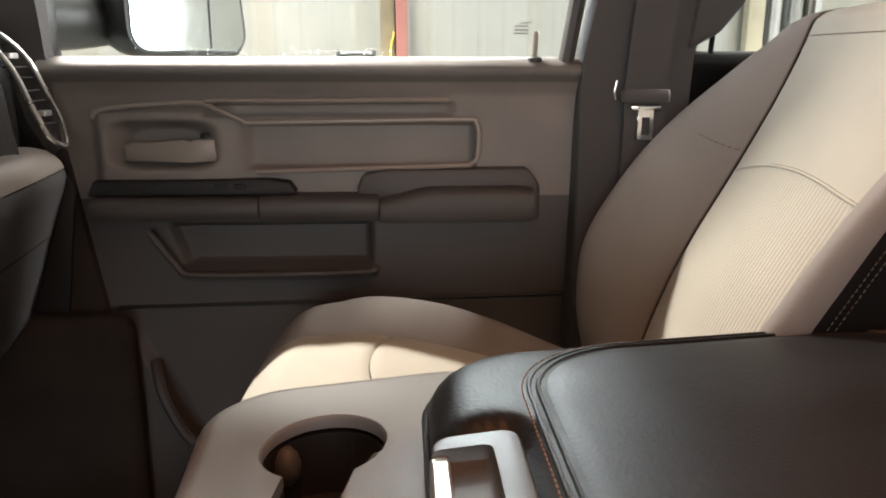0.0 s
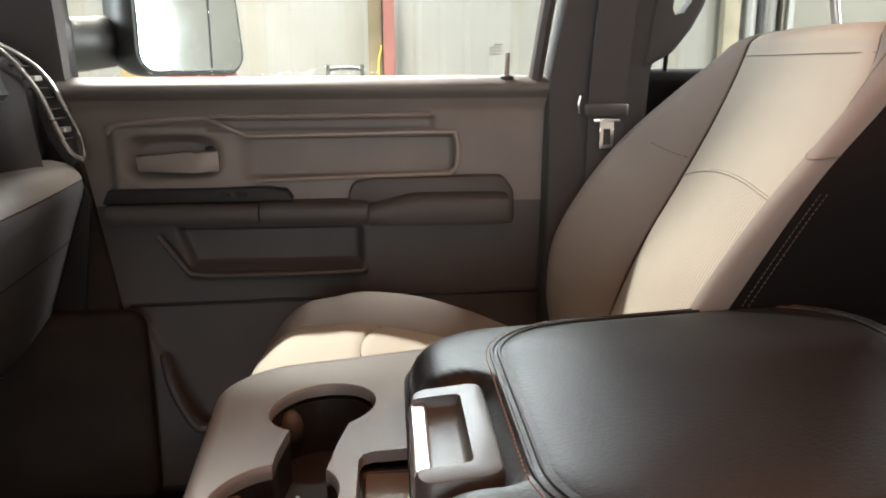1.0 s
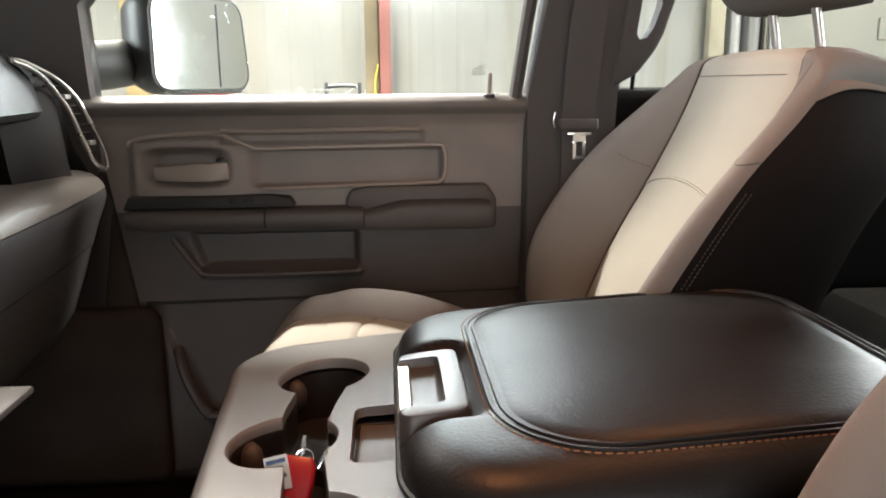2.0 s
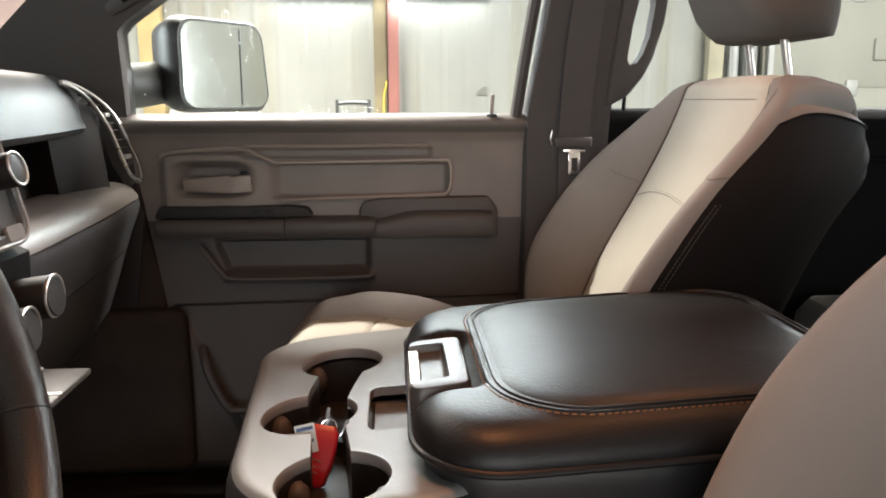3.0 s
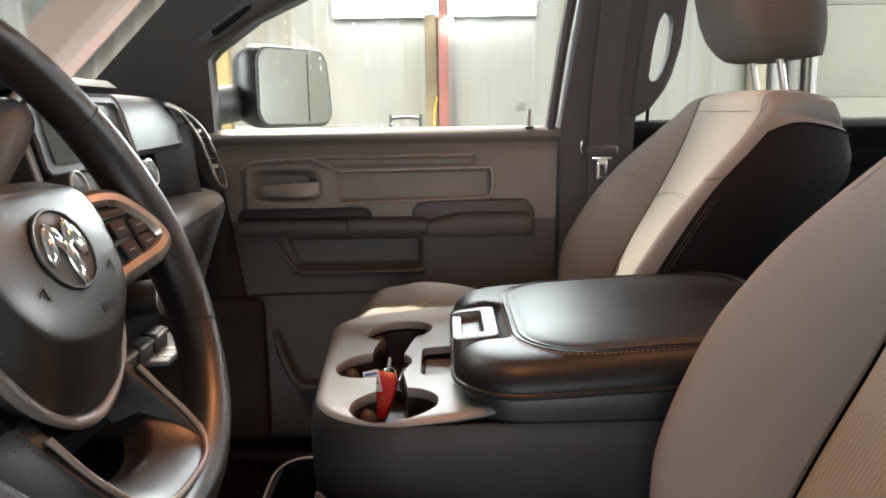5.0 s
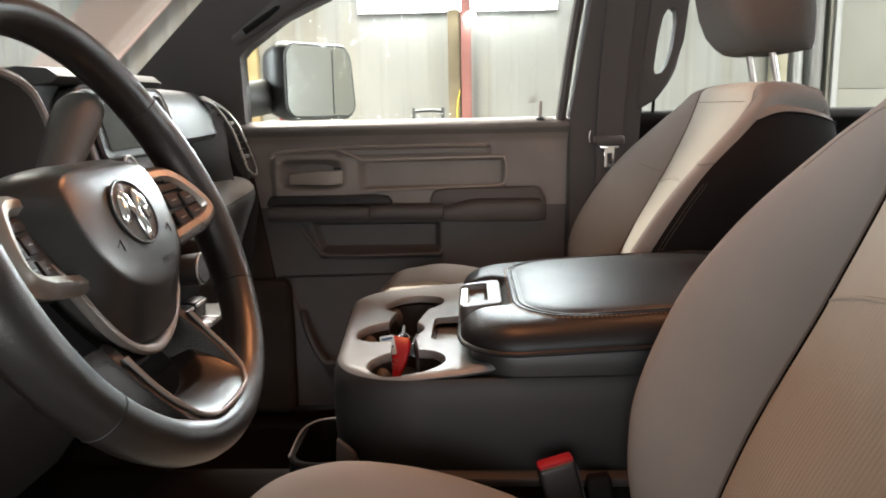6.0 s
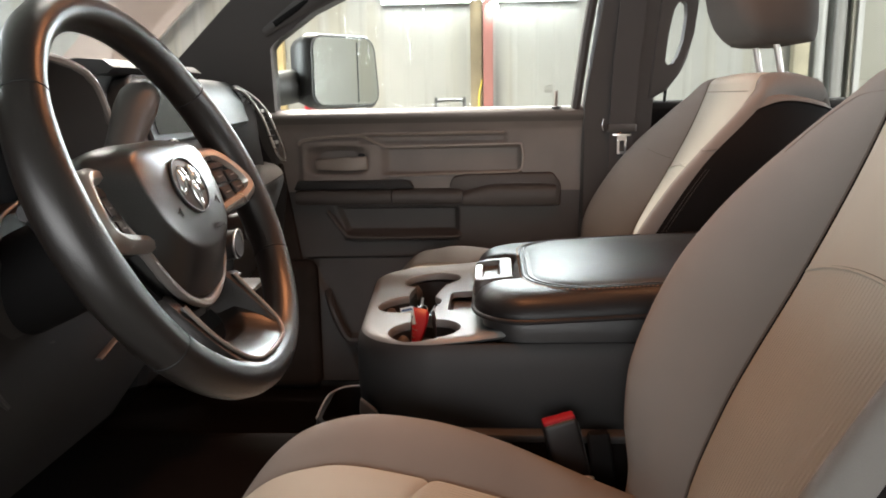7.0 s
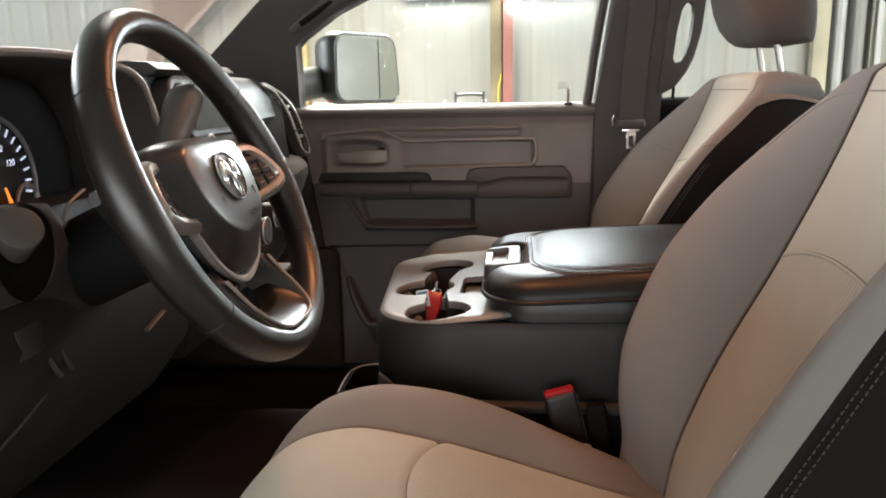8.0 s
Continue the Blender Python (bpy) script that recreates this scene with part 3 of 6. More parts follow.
# ---- passenger door ----
def door_depth(x, z):
    """Where the moulded inner skin of the door stands, as y."""
    y = lerp([(0.95, 1.252), (1.30, 1.262), (1.42, 1.262), (1.50, 1.262), (1.58, 1.262), (1.64, 1.254), (1.66, 1.240), (1.674, 1.226), (1.682, 1.224), (1.690, 1.231), (1.697, 1.250), (1.700, 1.275)], z)
    # sunk panel inside the bright bezel
    sink = ease(-0.19, -0.165, x) * (1 - ease(0.178, 0.19, x)) * ease(1.522, 1.532, z) * (1 - ease(1.592, 1.602, z))
    y += 0.016 * sink
    # raised field behind the handle, with a scooped cup
    raised = ease(-0.415, -0.395, x) * (1 - ease(-0.235, -0.165, x)) * ease(1.488, 1.50, z) * (1 - ease(1.614, 1.626, z))
    y -= 0.012 * raised
    dx, dz = (x + 0.305) / 0.088, (z - 1.565) / 0.040
    y += 0.034 * (1 - ease(0.55, 1.05, (dx ** 4 + dz ** 4) ** 0.25))
    # ledge above the panel
    ledge = ease(-0.25, -0.235, x) * (1 - ease(0.14, 0.155, x)) * ease(1.605, 1.615, z) * (1 - ease(1.625, 1.634, z))
    y += 0.010 * ledge
    # map pocket
    hole = ease(-0.315 + (1.44 - z) * 0.35, -0.30 + (1.44 - z) * 0.35, x) * (1 - ease(0.008, 0.022, x)) * ease(1.366, 1.376, z) * (1 - ease(1.43, 1.44, z))
    y += 0.020 * hole
    lip = ease(-0.30, -0.27, x) * (1 - ease(0.01, 0.03, x)) * ease(1.345, 1.353, z) * (1 - ease(1.362, 1.370, z))
    y -= 0.016 * lip
    # bottle shelf along the bottom
    edge = -0.33 + (1.178 - z) * 0.42
    y -= 0.03 * ease(edge, edge + 0.015, x) * (1 - ease(1.065, 1.085, z))
    y -= 0.014 * (1 - ease(edge - 0.02, edge + 0.0, x)) * (1 - ease(1.20, 1.30, z))
    return y


door = thing("door_1", "closed taupe plastic passenger door panel with grey trim", "door", (0, 0, 0), kind="structure")
DX0, DX1, DZ0, DZ1 = -0.475, 0.345, 0.95, 1.70


def door_skin(z0, z1, n):
    return grid(lambda u, v: (DX0 + (DX1 - DX0) * u, door_depth(DX0 + (DX1 - DX0) * u, z0 + (z1 - z0) * v), z0 + (z1 - z0) * v), 200, n)


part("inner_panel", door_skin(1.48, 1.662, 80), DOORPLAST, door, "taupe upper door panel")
part("sill_cap", door_skin(1.662, DZ1, 30), SILLCAP, door, "padded sill cap")
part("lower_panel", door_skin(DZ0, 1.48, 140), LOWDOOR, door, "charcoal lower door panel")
part("door_shell", box(DX0, DX1, 1.30, 1.34, 0.80, 1.66, 0.01), PAINT, door)
part("bezel", tube([(-0.405, 1.243, 1.608), (-0.390, 1.243, 1.620), (-0.330, 1.243, 1.627), (-0.245, 1.243, 1.631), (-0.215, 1.245, 1.620), (-0.180, 1.250, 1.603), (-0.160, 1.252, 1.600), (0.0, 1.252, 1.602), (0.168, 1.252, 1.604), (0.186, 1.252, 1.598), (0.191, 1.252, 1.575), (0.188, 1.252, 1.545), (0.178, 1.252, 1.534), (0.160, 1.252, 1.531), (0.0, 1.252, 1.527), (-0.162, 1.252, 1.522)], 0.0042), DOORTRIM, door, "thin dull silver bezel")
part("upper_bar", tube([(-0.232, 1.240, 1.634), (-0.1, 1.240, 1.634), (0.05, 1.240, 1.635), (0.142, 1.242, 1.635)], 0.006, flat=0.7), DOORTRIM, door)
handle = part("pull_handle", prism([(-0.364, 1.570), (-0.272, 1.570), (-0.258, 1.574), (-0.224, 1.575), (-0.222, 1.539), (-0.262, 1.538), (-0.362, 1.540)], "y", 1.248, 1.262, 0.004), DOORTRIM, door, "satin grey door pull")
part("hinge_block", box(-0.25, -0.224, 1.262, 1.29, 1.540, 1.582, 0.004), BLACKPLAST, handle)
part("lock_pin", rod((0.274, 1.245, 1.69), (0.276, 1.243, 1.738), 0.0042, 12, 0.0015), DOORTRIM, door)
part("pin_collar", slab(0.263, 0.287, 1.232, 1.256, 0.011, [(0, 1.692), (0.001, 1.698), (0.004, 1.700)]), BLACKPLAST, door)


def arm_pad(x0, x1, top0, top1, low, front, mat, name):
    """A rounded arm pad on the door; its top may rise along x."""
    loops = []
    n = 14
    for i in range(n + 1):
        u = i / n
        x = x0 + (x1 - x0) * u
        end = min(u, 1 - u) * (x1 - x0)
        s = 0.9 + 0.1 * ease(0, 0.005, end)
        top = top0 + (top1 - top0) * ease(0, 0.35, u)
        mid = (top + low) / 2
        prof = [(1.29, top), (front + 0.016, top), (front + 0.005, top - 0.004), (front, top - 0.012), (front + 0.001, low + 0.012), (front + 0.006, low + 0.003), (front + 0.02, low), (1.29, low)]
        loops.append([(x, 1.27 + (py - 1.27) * (0.85 + 0.15 * s), mid + (pz - mid) * s) for py, pz in prof])
    return part(name, rings(loops), mat, door)


arm_pad(-0.415, -0.157, 1.486, 1.486, 1.447, 1.216, ARMPAD, "arm_pad")
arm_pad(-0.1545, 0.031, 1.488, 1.488, 1.447, 1.214, ARMPAD, "arm_pad")
arm_pad(0.0335, 0.275, 1.484, 1.500, 1.442, 1.208, ARMPAD, "elbow_pad")
part("switch_panel", prism([(-0.42, 1.492), (-0.41, 1.512), (-0.14, 1.512), (-0.11, 1.508), (-0.10, 1.494), (-0.10, 1.490), (-0.42, 1.488)], "y", 1.232, 1.275, 0.004), DARKPLAST, door, "black switch panel")
for x in (-0.215, -0.185):
    part("window_switch", box(x - 0.009, x + 0.009, 1.226, 1.236, 1.500, 1.506, 0.002), DARKPLAST, door)
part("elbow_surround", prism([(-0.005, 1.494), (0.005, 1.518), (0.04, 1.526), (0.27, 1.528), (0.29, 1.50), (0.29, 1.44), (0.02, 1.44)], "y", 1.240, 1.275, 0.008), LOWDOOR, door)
part("pocket_lip", tube([(-0.335, 1.238, 1.43), (-0.295, 1.236, 1.375), (-0.275, 1.235, 1.360), (-0.2, 1.235, 1.357), (0.0, 1.235, 1.360), (0.02, 1.238, 1.366)], 0.006), ARMPAD, door)
part("lower_rib", tube([(-0.345, 1.250, 1.205), (-0.336, 1.228, 1.185), (-0.325, 1.216, 1.155), (-0.305, 1.213, 1.11), (-0.285, 1.212, 1.082), (-0.25, 1.212, 1.077), (0.1, 1.212, 1.077), (0.33, 1.215, 1.077)], 0.010), ARMPAD, door)
part("seam_line", tube([(-0.40, 1.2585, 1.298), (0.0, 1.2595, 1.305), (0.34, 1.2595, 1.312)], 0.003, per=3), BLACKPLAST, door)

part("window_frame", tube([(0.325, 1.25, 1.69), (0.342, hull_y(1.85) - 0.008, 1.85), (0.362, hull_y(2.0) - 0.008, 2.0), (0.385, hull_y(2.15) - 0.008, 2.15)], 0.018, flat=0.7), TRIMGREY, door)
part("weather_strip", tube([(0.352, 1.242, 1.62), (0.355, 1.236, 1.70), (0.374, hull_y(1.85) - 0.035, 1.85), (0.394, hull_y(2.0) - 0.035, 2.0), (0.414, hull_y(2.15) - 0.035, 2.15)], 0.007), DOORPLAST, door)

# rear door parts are near-black in colour to stand for the shade there
rear_door = thing("door_2", "closed dark rear door panel", "door", (0, 0, 0), kind="structure")
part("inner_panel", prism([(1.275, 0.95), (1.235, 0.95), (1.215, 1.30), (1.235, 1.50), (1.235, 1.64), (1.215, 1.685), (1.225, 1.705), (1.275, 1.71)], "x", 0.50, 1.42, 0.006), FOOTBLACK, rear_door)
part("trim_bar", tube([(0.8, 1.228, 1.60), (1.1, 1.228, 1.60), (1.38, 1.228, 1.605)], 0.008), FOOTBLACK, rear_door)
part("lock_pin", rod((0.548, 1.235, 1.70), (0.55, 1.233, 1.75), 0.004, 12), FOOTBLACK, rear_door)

for at in ((0.04, 0.22, 2.17), (0.45, 0.58, 2.17)):
    dome = thing("dome_light", "warm overhead dome light in the headliner", "light", at, group="overhead dome lights")
    part("bezel", carved(slab(-0.11, 0.11, -0.08, 0.08, 0.02, [(0.004, -0.012), (0, -0.008), (0, 0.004)]), box(-0.09, 0.09, -0.06, 0.06, -0.03, -0.004, 0)), TRIMGREY, dome)

# belt and grab handle on the middle pillar
belt = thing("seat_belt", "grey woven seat belt hanging on the middle pillar", "seat belt", (0.435, 1.19, 1.62))
part("webbing", rings([[(x, y - 1.19, z - 1.62) for x, y, z in ((sx - 0.435 + k, hull_y(z) - 0.072 + o, z) for sx, o in ((0.405, 0), (0.468, 0), (0.468, 0.0025), (0.405, 0.0025)))] for z, k in ((2.12, 0.022), (1.95, 0.008), (1.80, 0.002), (1.66, 0.0), (1.40, 0.0), (1.05, -0.01))]), WEB, belt)
part("tongue_guide", slab(-0.037, 0.037, -0.012, 0.004, 0.006, [(0.002, 0.014), (0, 0.017), (0, 0.030), (0.002, 0.033)]), TRIMGREY, belt)
part("tongue_guide", tube([(-0.046, -0.006, 0.018), (-0.049, -0.010, 0.030), (-0.046, -0.010, 0.046)], 0.0014), SILVER, belt)
tongue = carved(box(-0.0125, 0.0125, -0.013, -0.010, -0.042, 0.006, 0.001, 1), box(-0.006, 0.006, -0.03, 0.01, -0.034, -0.008, 0))
part("tongue", join(tongue, box(-0.024, 0.022, -0.016, -0.008, 0.003, 0.010, 0.002)), CHROME, belt, "bright steel tongue")

grab = thing("grab_handle", "dark moulded grab handle on the middle pillar", "grab handle", (0.55, 1.2, 1.85))
outer = [(-0.03, 0.27), (0.052, 0.27), (0.048, 0.12), (0.045, 0.02), (0.036, -0.04), (0.022, -0.075), (-0.005, -0.115), (-0.05, -0.14)]
ring_bm = prism(outer, "y", -0.034, 0.0, 0.008)
hole_pts = [(0.000, 0.085), (0.012, 0.090), (0.020, 0.082), (0.024, 0.055), (0.021, 0.0), (0.012, -0.035), (0.002, -0.052), (-0.012, -0.055), (-0.018, -0.045), (-0.015, 0.02), (-0.008, 0.07)]
ring_bm = carved(ring_bm, prism(hole_pts, "y", -0.2, 0.2))
for v in ring_bm.verts:
    v.co.y += hull_y(v.co.z + 1.85) - 1.2 - 0.028
part("grip", ring_bm, TRIMGREY, grab)


# ---- side mirror ----
mirror = thing("side_mirror", "black towing side mirror wet with rain", "mirror", (-0.338, 1.56, 1.805))
turn = pose(0, 0, 0, 0, 0, 54)


def mirror_ring(w, h0, h1, r, y, n=6):
    return [turn @ Vector((x - 0.10 * z * (0.5 + x / w / 2), y, z)) for x, z in rrect(-w * 1.13, w * 1.13, h0, h1, r, n)]


part("housing", rings([mirror_ring(0.119, -0.098, 0.105, 0.042, -0.012), mirror_ring(0.126, -0.106, 0.112, 0.04, 0.005), mirror_ring(0.126, -0.104, 0.112, 0.04, 0.03), mirror_ring(0.110, -0.09, 0.10, 0.04, 0.09), mirror_ring(0.07, -0.06, 0.07, 0.03, 0.125)]), BLACKPLAST, mirror)
part("glass", rings([mirror_ring(0.1115, -0.0945, 0.0995, 0.036, -0.0115), mirror_ring(0.1115, -0.0945, 0.0995, 0.036, -0.0145)]), MIRROR, mirror, "wet mirror glass")
part("spotter_line", rings([[turn @ Vector((x, y, z)) for x, z in ((0.046, -0.090), (0.049, -0.090), (0.049, 0.090), (0.046, 0.090))] for y in (-0.0150, -0.0162)]), BLACKPLAST, mirror)
part("arm", tube([(-0.12, 0.02, -0.03), (-0.16, -0.12, -0.045), (-0.19, -0.27, -0.05)], 0.045, seg=12, flat=1.1), BLACKPLAST, mirror)
part("mount", box(-0.25, -0.12, -0.30, -0.26, -0.11, 0.0, 0.015), BLACKPLAST, mirror)

# ---- dashboard ----
dash = thing("dashboard", "slate grey truck dashboard with vents, screen and dials", "dashboard", (-0.45, 0.43, 1.5))
DO = Vector((-0.45, 0.43, 1.5))


def dpart(name, bm, mat, parent=None, label="", smooth=True):
    """A part of the dashboard given in the cab's own measures."""
    return part(name, moved(bm, Matrix.Translation(-DO)), mat, parent or dash, label, smooth)


def drawn(profile, ys, shift=None):
    """A dash section (x, z) drawn along y; shift(y) moves it in x."""
    return rings([[(x + (shift(y) if shift else 0), y, z) for x, z in profile] for y in ys])


def bow(y):
    return -0.10 * ((y - 0.43) / 0.8) ** 2


YR = [0.52 + 0.66 * i / 16 for i in range(17)]
dpart("upper_pad", drawn([(-1.02, 1.60), (-1.02, 1.70), (-0.75, 1.768), (-0.52, 1.776), (-0.475, 1.772), (-0.45, 1.758), (-0.432, 1.72), (-0.420, 1.678), (-0.428, 1.668), (-0.55, 1.655), (-0.7, 1.60)], [0.52 + 0.61 * i / 15 for i in range(16)], bow), DASHGREY)
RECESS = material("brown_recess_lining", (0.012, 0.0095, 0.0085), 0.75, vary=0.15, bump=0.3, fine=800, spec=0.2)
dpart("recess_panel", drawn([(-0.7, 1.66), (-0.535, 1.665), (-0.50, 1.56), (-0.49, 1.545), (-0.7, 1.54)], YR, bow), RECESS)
LEDGE_YS = [0.52 + 0.69 * i / 18 for i in range(19)] + [1.216, 1.218]


def ledge_bow(y):
    return bow(y) * 0.6 - 0.004 * (y > 1.217)


# ledge lighter, lid below darker: shading by angle is put into their colours
dpart("glove_box_ledge", drawn([(-0.7, 1.48), (-0.7, 1.52), (-0.50, 1.569), (-0.43, 1.567), (-0.408, 1.562), (-0.396, 1.554), (-0.388, 1.544), (-0.385, 1.536), (-0.392, 1.531), (-0.50, 1.48)], LEDGE_YS, ledge_bow), LEDGE, label="taupe padded ledge over the glove box")
dpart("glove_box", drawn([(-0.7, 1.20), (-0.7, 1.49), (-0.42, 1.532), (-0.3855, 1.5335), (-0.3835, 1.525), (-0.388, 1.505), (-0.402, 1.47), (-0.420, 1.42), (-0.440, 1.36), (-0.462, 1.30), (-0.50, 1.25)], LEDGE_YS, ledge_bow), GLOVESLATE, label="slate glove box lid")
dpart("lower_edge", tube([(-0.416 + ledge_bow(y), y, 1.432) for y in (0.55, 0.7, 0.85, 1.0, 1.12, 1.20)], 0.0018), BLACKPLAST)
dpart("upper_pad_driver", drawn([(-1.02, 1.60), (-1.02, 1.70), (-0.75, 1.765), (-0.55, 1.770), (-0.50, 1.75), (-0.5, 1.62), (-0.7, 1.60)], [-0.36, -0.1, 0.14, 0.3, 0.53]), DASHGREY)

# outer vent: a tall leaning ring with slats
ring_l = [(-0.500, 1.035, 1.757), (-0.490, 1.098, 1.740), (-0.470, 1.148, 1.685), (-0.455, 1.165, 1.628), (-0.445, 1.185, 1.585), (-0.437, 1.215, 1.570)]
ring_r = [(-0.437, 1.222, 1.585), (-0.445, 1.228, 1.612), (-0.460, 1.220, 1.655), (-0.475, 1.208, 1.698), (-0.490, 1.165, 1.732), (-0.500, 1.075, 1.757)]
vent = dpart("side_vent", tube(ring_l + ring_r, 0.0038, closed=True), DULLSILVER, label="bright ringed air vent")
dpart("vent_back", prism([(1.02, 1.757), (1.10, 1.735), (1.145, 1.685), (1.165, 1.58), (1.215, 1.565), (1.235, 1.58), (1.225, 1.66), (1.20, 1.72), (1.15, 1.75)], "x", -0.56, -0.505, 0.004), BLACKPLAST)


def at_height(line, z):
    return min(smoothed(line, 12), key=lambda p: abs(p.z - z))


for k in range(9):
    z = 1.735 - 0.0165 * k
    a, c = at_height(ring_l, z), at_height(ring_r, z)
    part("slat", moved(tube([a + Vector((-0.010, 0.003, 0)), c + Vector((-0.010, -0.003, 0))], 0.0042, per=1, flat=0.35), Matrix.Translation(-DO)), PANELGREY, vent)
for z in (1.702, 1.618):
    a, c = at_height(ring_l, z), at_height(ring_r, z)
    part("vent_tab", moved(slab(-0.006, 0.006, -0.012, 0.012, 0.003, [(0.001, -0.004), (0, -0.003), (0, 0.003), (0.001, 0.004)]), Matrix.Translation((a + c) / 2 + Vector((-0.004, 0, 0)) - DO)), SILVER, vent)
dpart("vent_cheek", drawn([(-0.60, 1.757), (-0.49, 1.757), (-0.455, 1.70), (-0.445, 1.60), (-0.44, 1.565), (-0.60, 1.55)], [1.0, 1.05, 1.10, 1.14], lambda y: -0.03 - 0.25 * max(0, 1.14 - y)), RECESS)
dpart("end_cap", prism([(-1.0, 1.60), (-0.62, 1.74), (-0.54, 1.72), (-0.52, 1.68), (-0.50, 1.60), (-0.47, 1.55), (-0.44, 1.50), (-0.48, 1.24), (-1.0, 1.2)], "y", 1.237, 1.245, 0.002), DARKPLAST)

# centre pod, screen, knobs, climate panel
pod = dpart("centre_pod", drawn([(-0.60, 1.60), (-0.60, 1.765), (-0.42, 1.785), (-0.385, 1.782), (-0.372, 1.772), (-0.38, 1.765), (-0.41, 1.762), (-0.42, 1.60)], [0.22, 0.24, 0.36, 0.50, 0.528], lambda y: -0.012 if y in (0.22, 0.528) else 0), DASHGREY)
bez = dpart("screen_bezel", moved(slab(-0.115, 0.170, -0.105, 0.092, 0.03, [(0, -0.05), (0, -0.004), (0.004, 0), (0.012, 0.0), (0.014, -0.006)]), Matrix.Translation((-0.365, 0.365, 1.675)) @ Matrix(((0, 0.0, 1, 0), (1, 0, 0, 0), (0, 1, 0, 0), (0, 0, 0, 1))) @ pose(0, 0, 0, -14, 0, 0)), BEZELGREY, label="satin charcoal screen surround with a light edge")
M_ST = Matrix.Translation((-0.365, 0.365, 1.675)) @ Matrix(((0, 0.0, 1, 0), (1, 0, 0, 0), (0, 1, 0, 0), (0, 0, 0, 1))) @ pose(0, 0, 0, -14, 0, 0)
part("bezel_edge", moved(tube([(x, y, -0.001) for x, y in rrect(-0.113, 0.168, -0.103, 0.090, 0.029, 8)], 0.0030, closed=True, per=1, seg=8), Matrix.Translation(-DO) @ M_ST), STACKGREY, bez, "light grey edge")
part("screen_frame", moved(slab(-0.095, 0.102, -0.008, 0.078, 0.012, [(0, -0.02), (0, 0.001), (0.003, 0.004)]), Matrix.Translation(-DO) @ M_ST), BLACKPLAST, bez)
part("screen", moved(slab(-0.075, 0.078, 0.004, 0.066, 0.004, [(0, 0.003), (0, 0.0055)]), Matrix.Translation(-DO) @ M_ST), SCREEN, bez, "dark glossy touch screen")
for sx in (-0.085, 0.13):
    knob = part("knob", moved(rod((sx, -0.026, -0.01), (sx, -0.026, 0.028), 0.019, 28, 0.003), Matrix.Translation(-DO) @ M_ST), BLACKPLAST, bez, "black round knob")
    part("knob_ring", moved(tube([(sx + 0.018 * math.cos(a), -0.026 + 0.018 * math.sin(a), 0.028) for a in (k * math.pi / 6 for k in range(12))], 0.0016, closed=True, per=2), Matrix.Translation(-DO) @ M_ST), SILVER, knob)
part("hard_keys", moved(slab(-0.06, 0.09, -0.075, -0.05, 0.004, [(0, -0.004), (0, 0.002), (0.002, 0.003)]), Matrix.Translation(-DO) @ M_ST), DARKPLAST, bez)
part("card_slot", moved(slab(0.115, 0.15, -0.100, -0.083, 0.003, [(0, -0.002), (0, 0.0015)]), Matrix.Translation(-DO) @ M_ST), STACKGREY, bez)
clim = dpart("climate_panel", drawn([(-0.55, 1.30), (-0.55, 1.575), (-0.37, 1.572), (-0.345, 1.56), (-0.352, 1.42), (-0.37, 1.34)], [0.19, 0.2, 0.35, 0.53, 0.54], lambda y: -0.01 if y in (0.19, 0.54) else 0), FOOTBLACK)
for ky, kz in ((0.492, 1.508), (0.428, 1.488), (0.26, 1.50)):
    knob = part("climate_knob", moved(rod((-0.36, ky, kz), (-0.305, ky, kz + 0.008), 0.024, 28, 0.003), Matrix.Translation(-DO)), DARKPLAST, clim, "dark round climate knob")
    part("knob_face", moved(rod((-0.3055, ky, kz + 0.0079), (-0.3035, ky, kz + 0.0082), 0.0215, 28), Matrix.Translation(-DO)), DASHGREY, knob, "slate grey knob face")
    part("knob_ring", moved(tube([(-0.305, ky + 0.0235 * math.cos(a), kz + 0.008 + 0.0235 * math.sin(a)) for a in (k * math.pi / 6 for k in range(12))], 0.0016, closed=True, per=2), Matrix.Translation(-DO)), SILVER, knob)
for k in range(5):
    part("rocker_switch", moved(box(-0.352, -0.330, 0.235 + 0.055 * k, 0.28 + 0.055 * k, 1.405, 1.435, 0.003), Matrix.Translation(-DO)), BLACKPLAST, clim)
    part("switch_edge", moved(box(-0.331, -0.327, 0.238 + 0.055 * k, 0.277 + 0.055 * k, 1.428, 1.432, 0.001), Matrix.Translation(-DO)), SILVER, clim)
part("ash_tray_lip", moved(box(-0.40, -0.302, 0.42, 0.565, 1.398, 1.407, 0.004), Matrix.Translation(-DO)), LEVERGREY, clim, "grey pull-out tray lip")
for ky in (0.44, 0.475):
    part("lip_bar", moved(box(-0.36, -0.3015, ky, ky + 0.004, 1.4065, 1.4085, 0.0008), Matrix.Translation(-DO)), SILVER, clim)

# dial cluster and its hood
hood_in = [(-0.335, 1.50), (-0.335, 1.62), (-0.325, 1.70), (-0.29, 1.748), (-0.22, 1.766), (-0.10, 1.772), (0.02, 1.766), (0.09, 1.748), (0.125, 1.70), (0.145, 1.66), (0.15, 1.50)]


def hood_ring(x, grow):
    out = []
    for y, z in hood_in:
        cy, cz = -0.10, 1.60
        out.append((x, cy + (y - cy) * grow, cz + (z - cz) * grow))
    return out


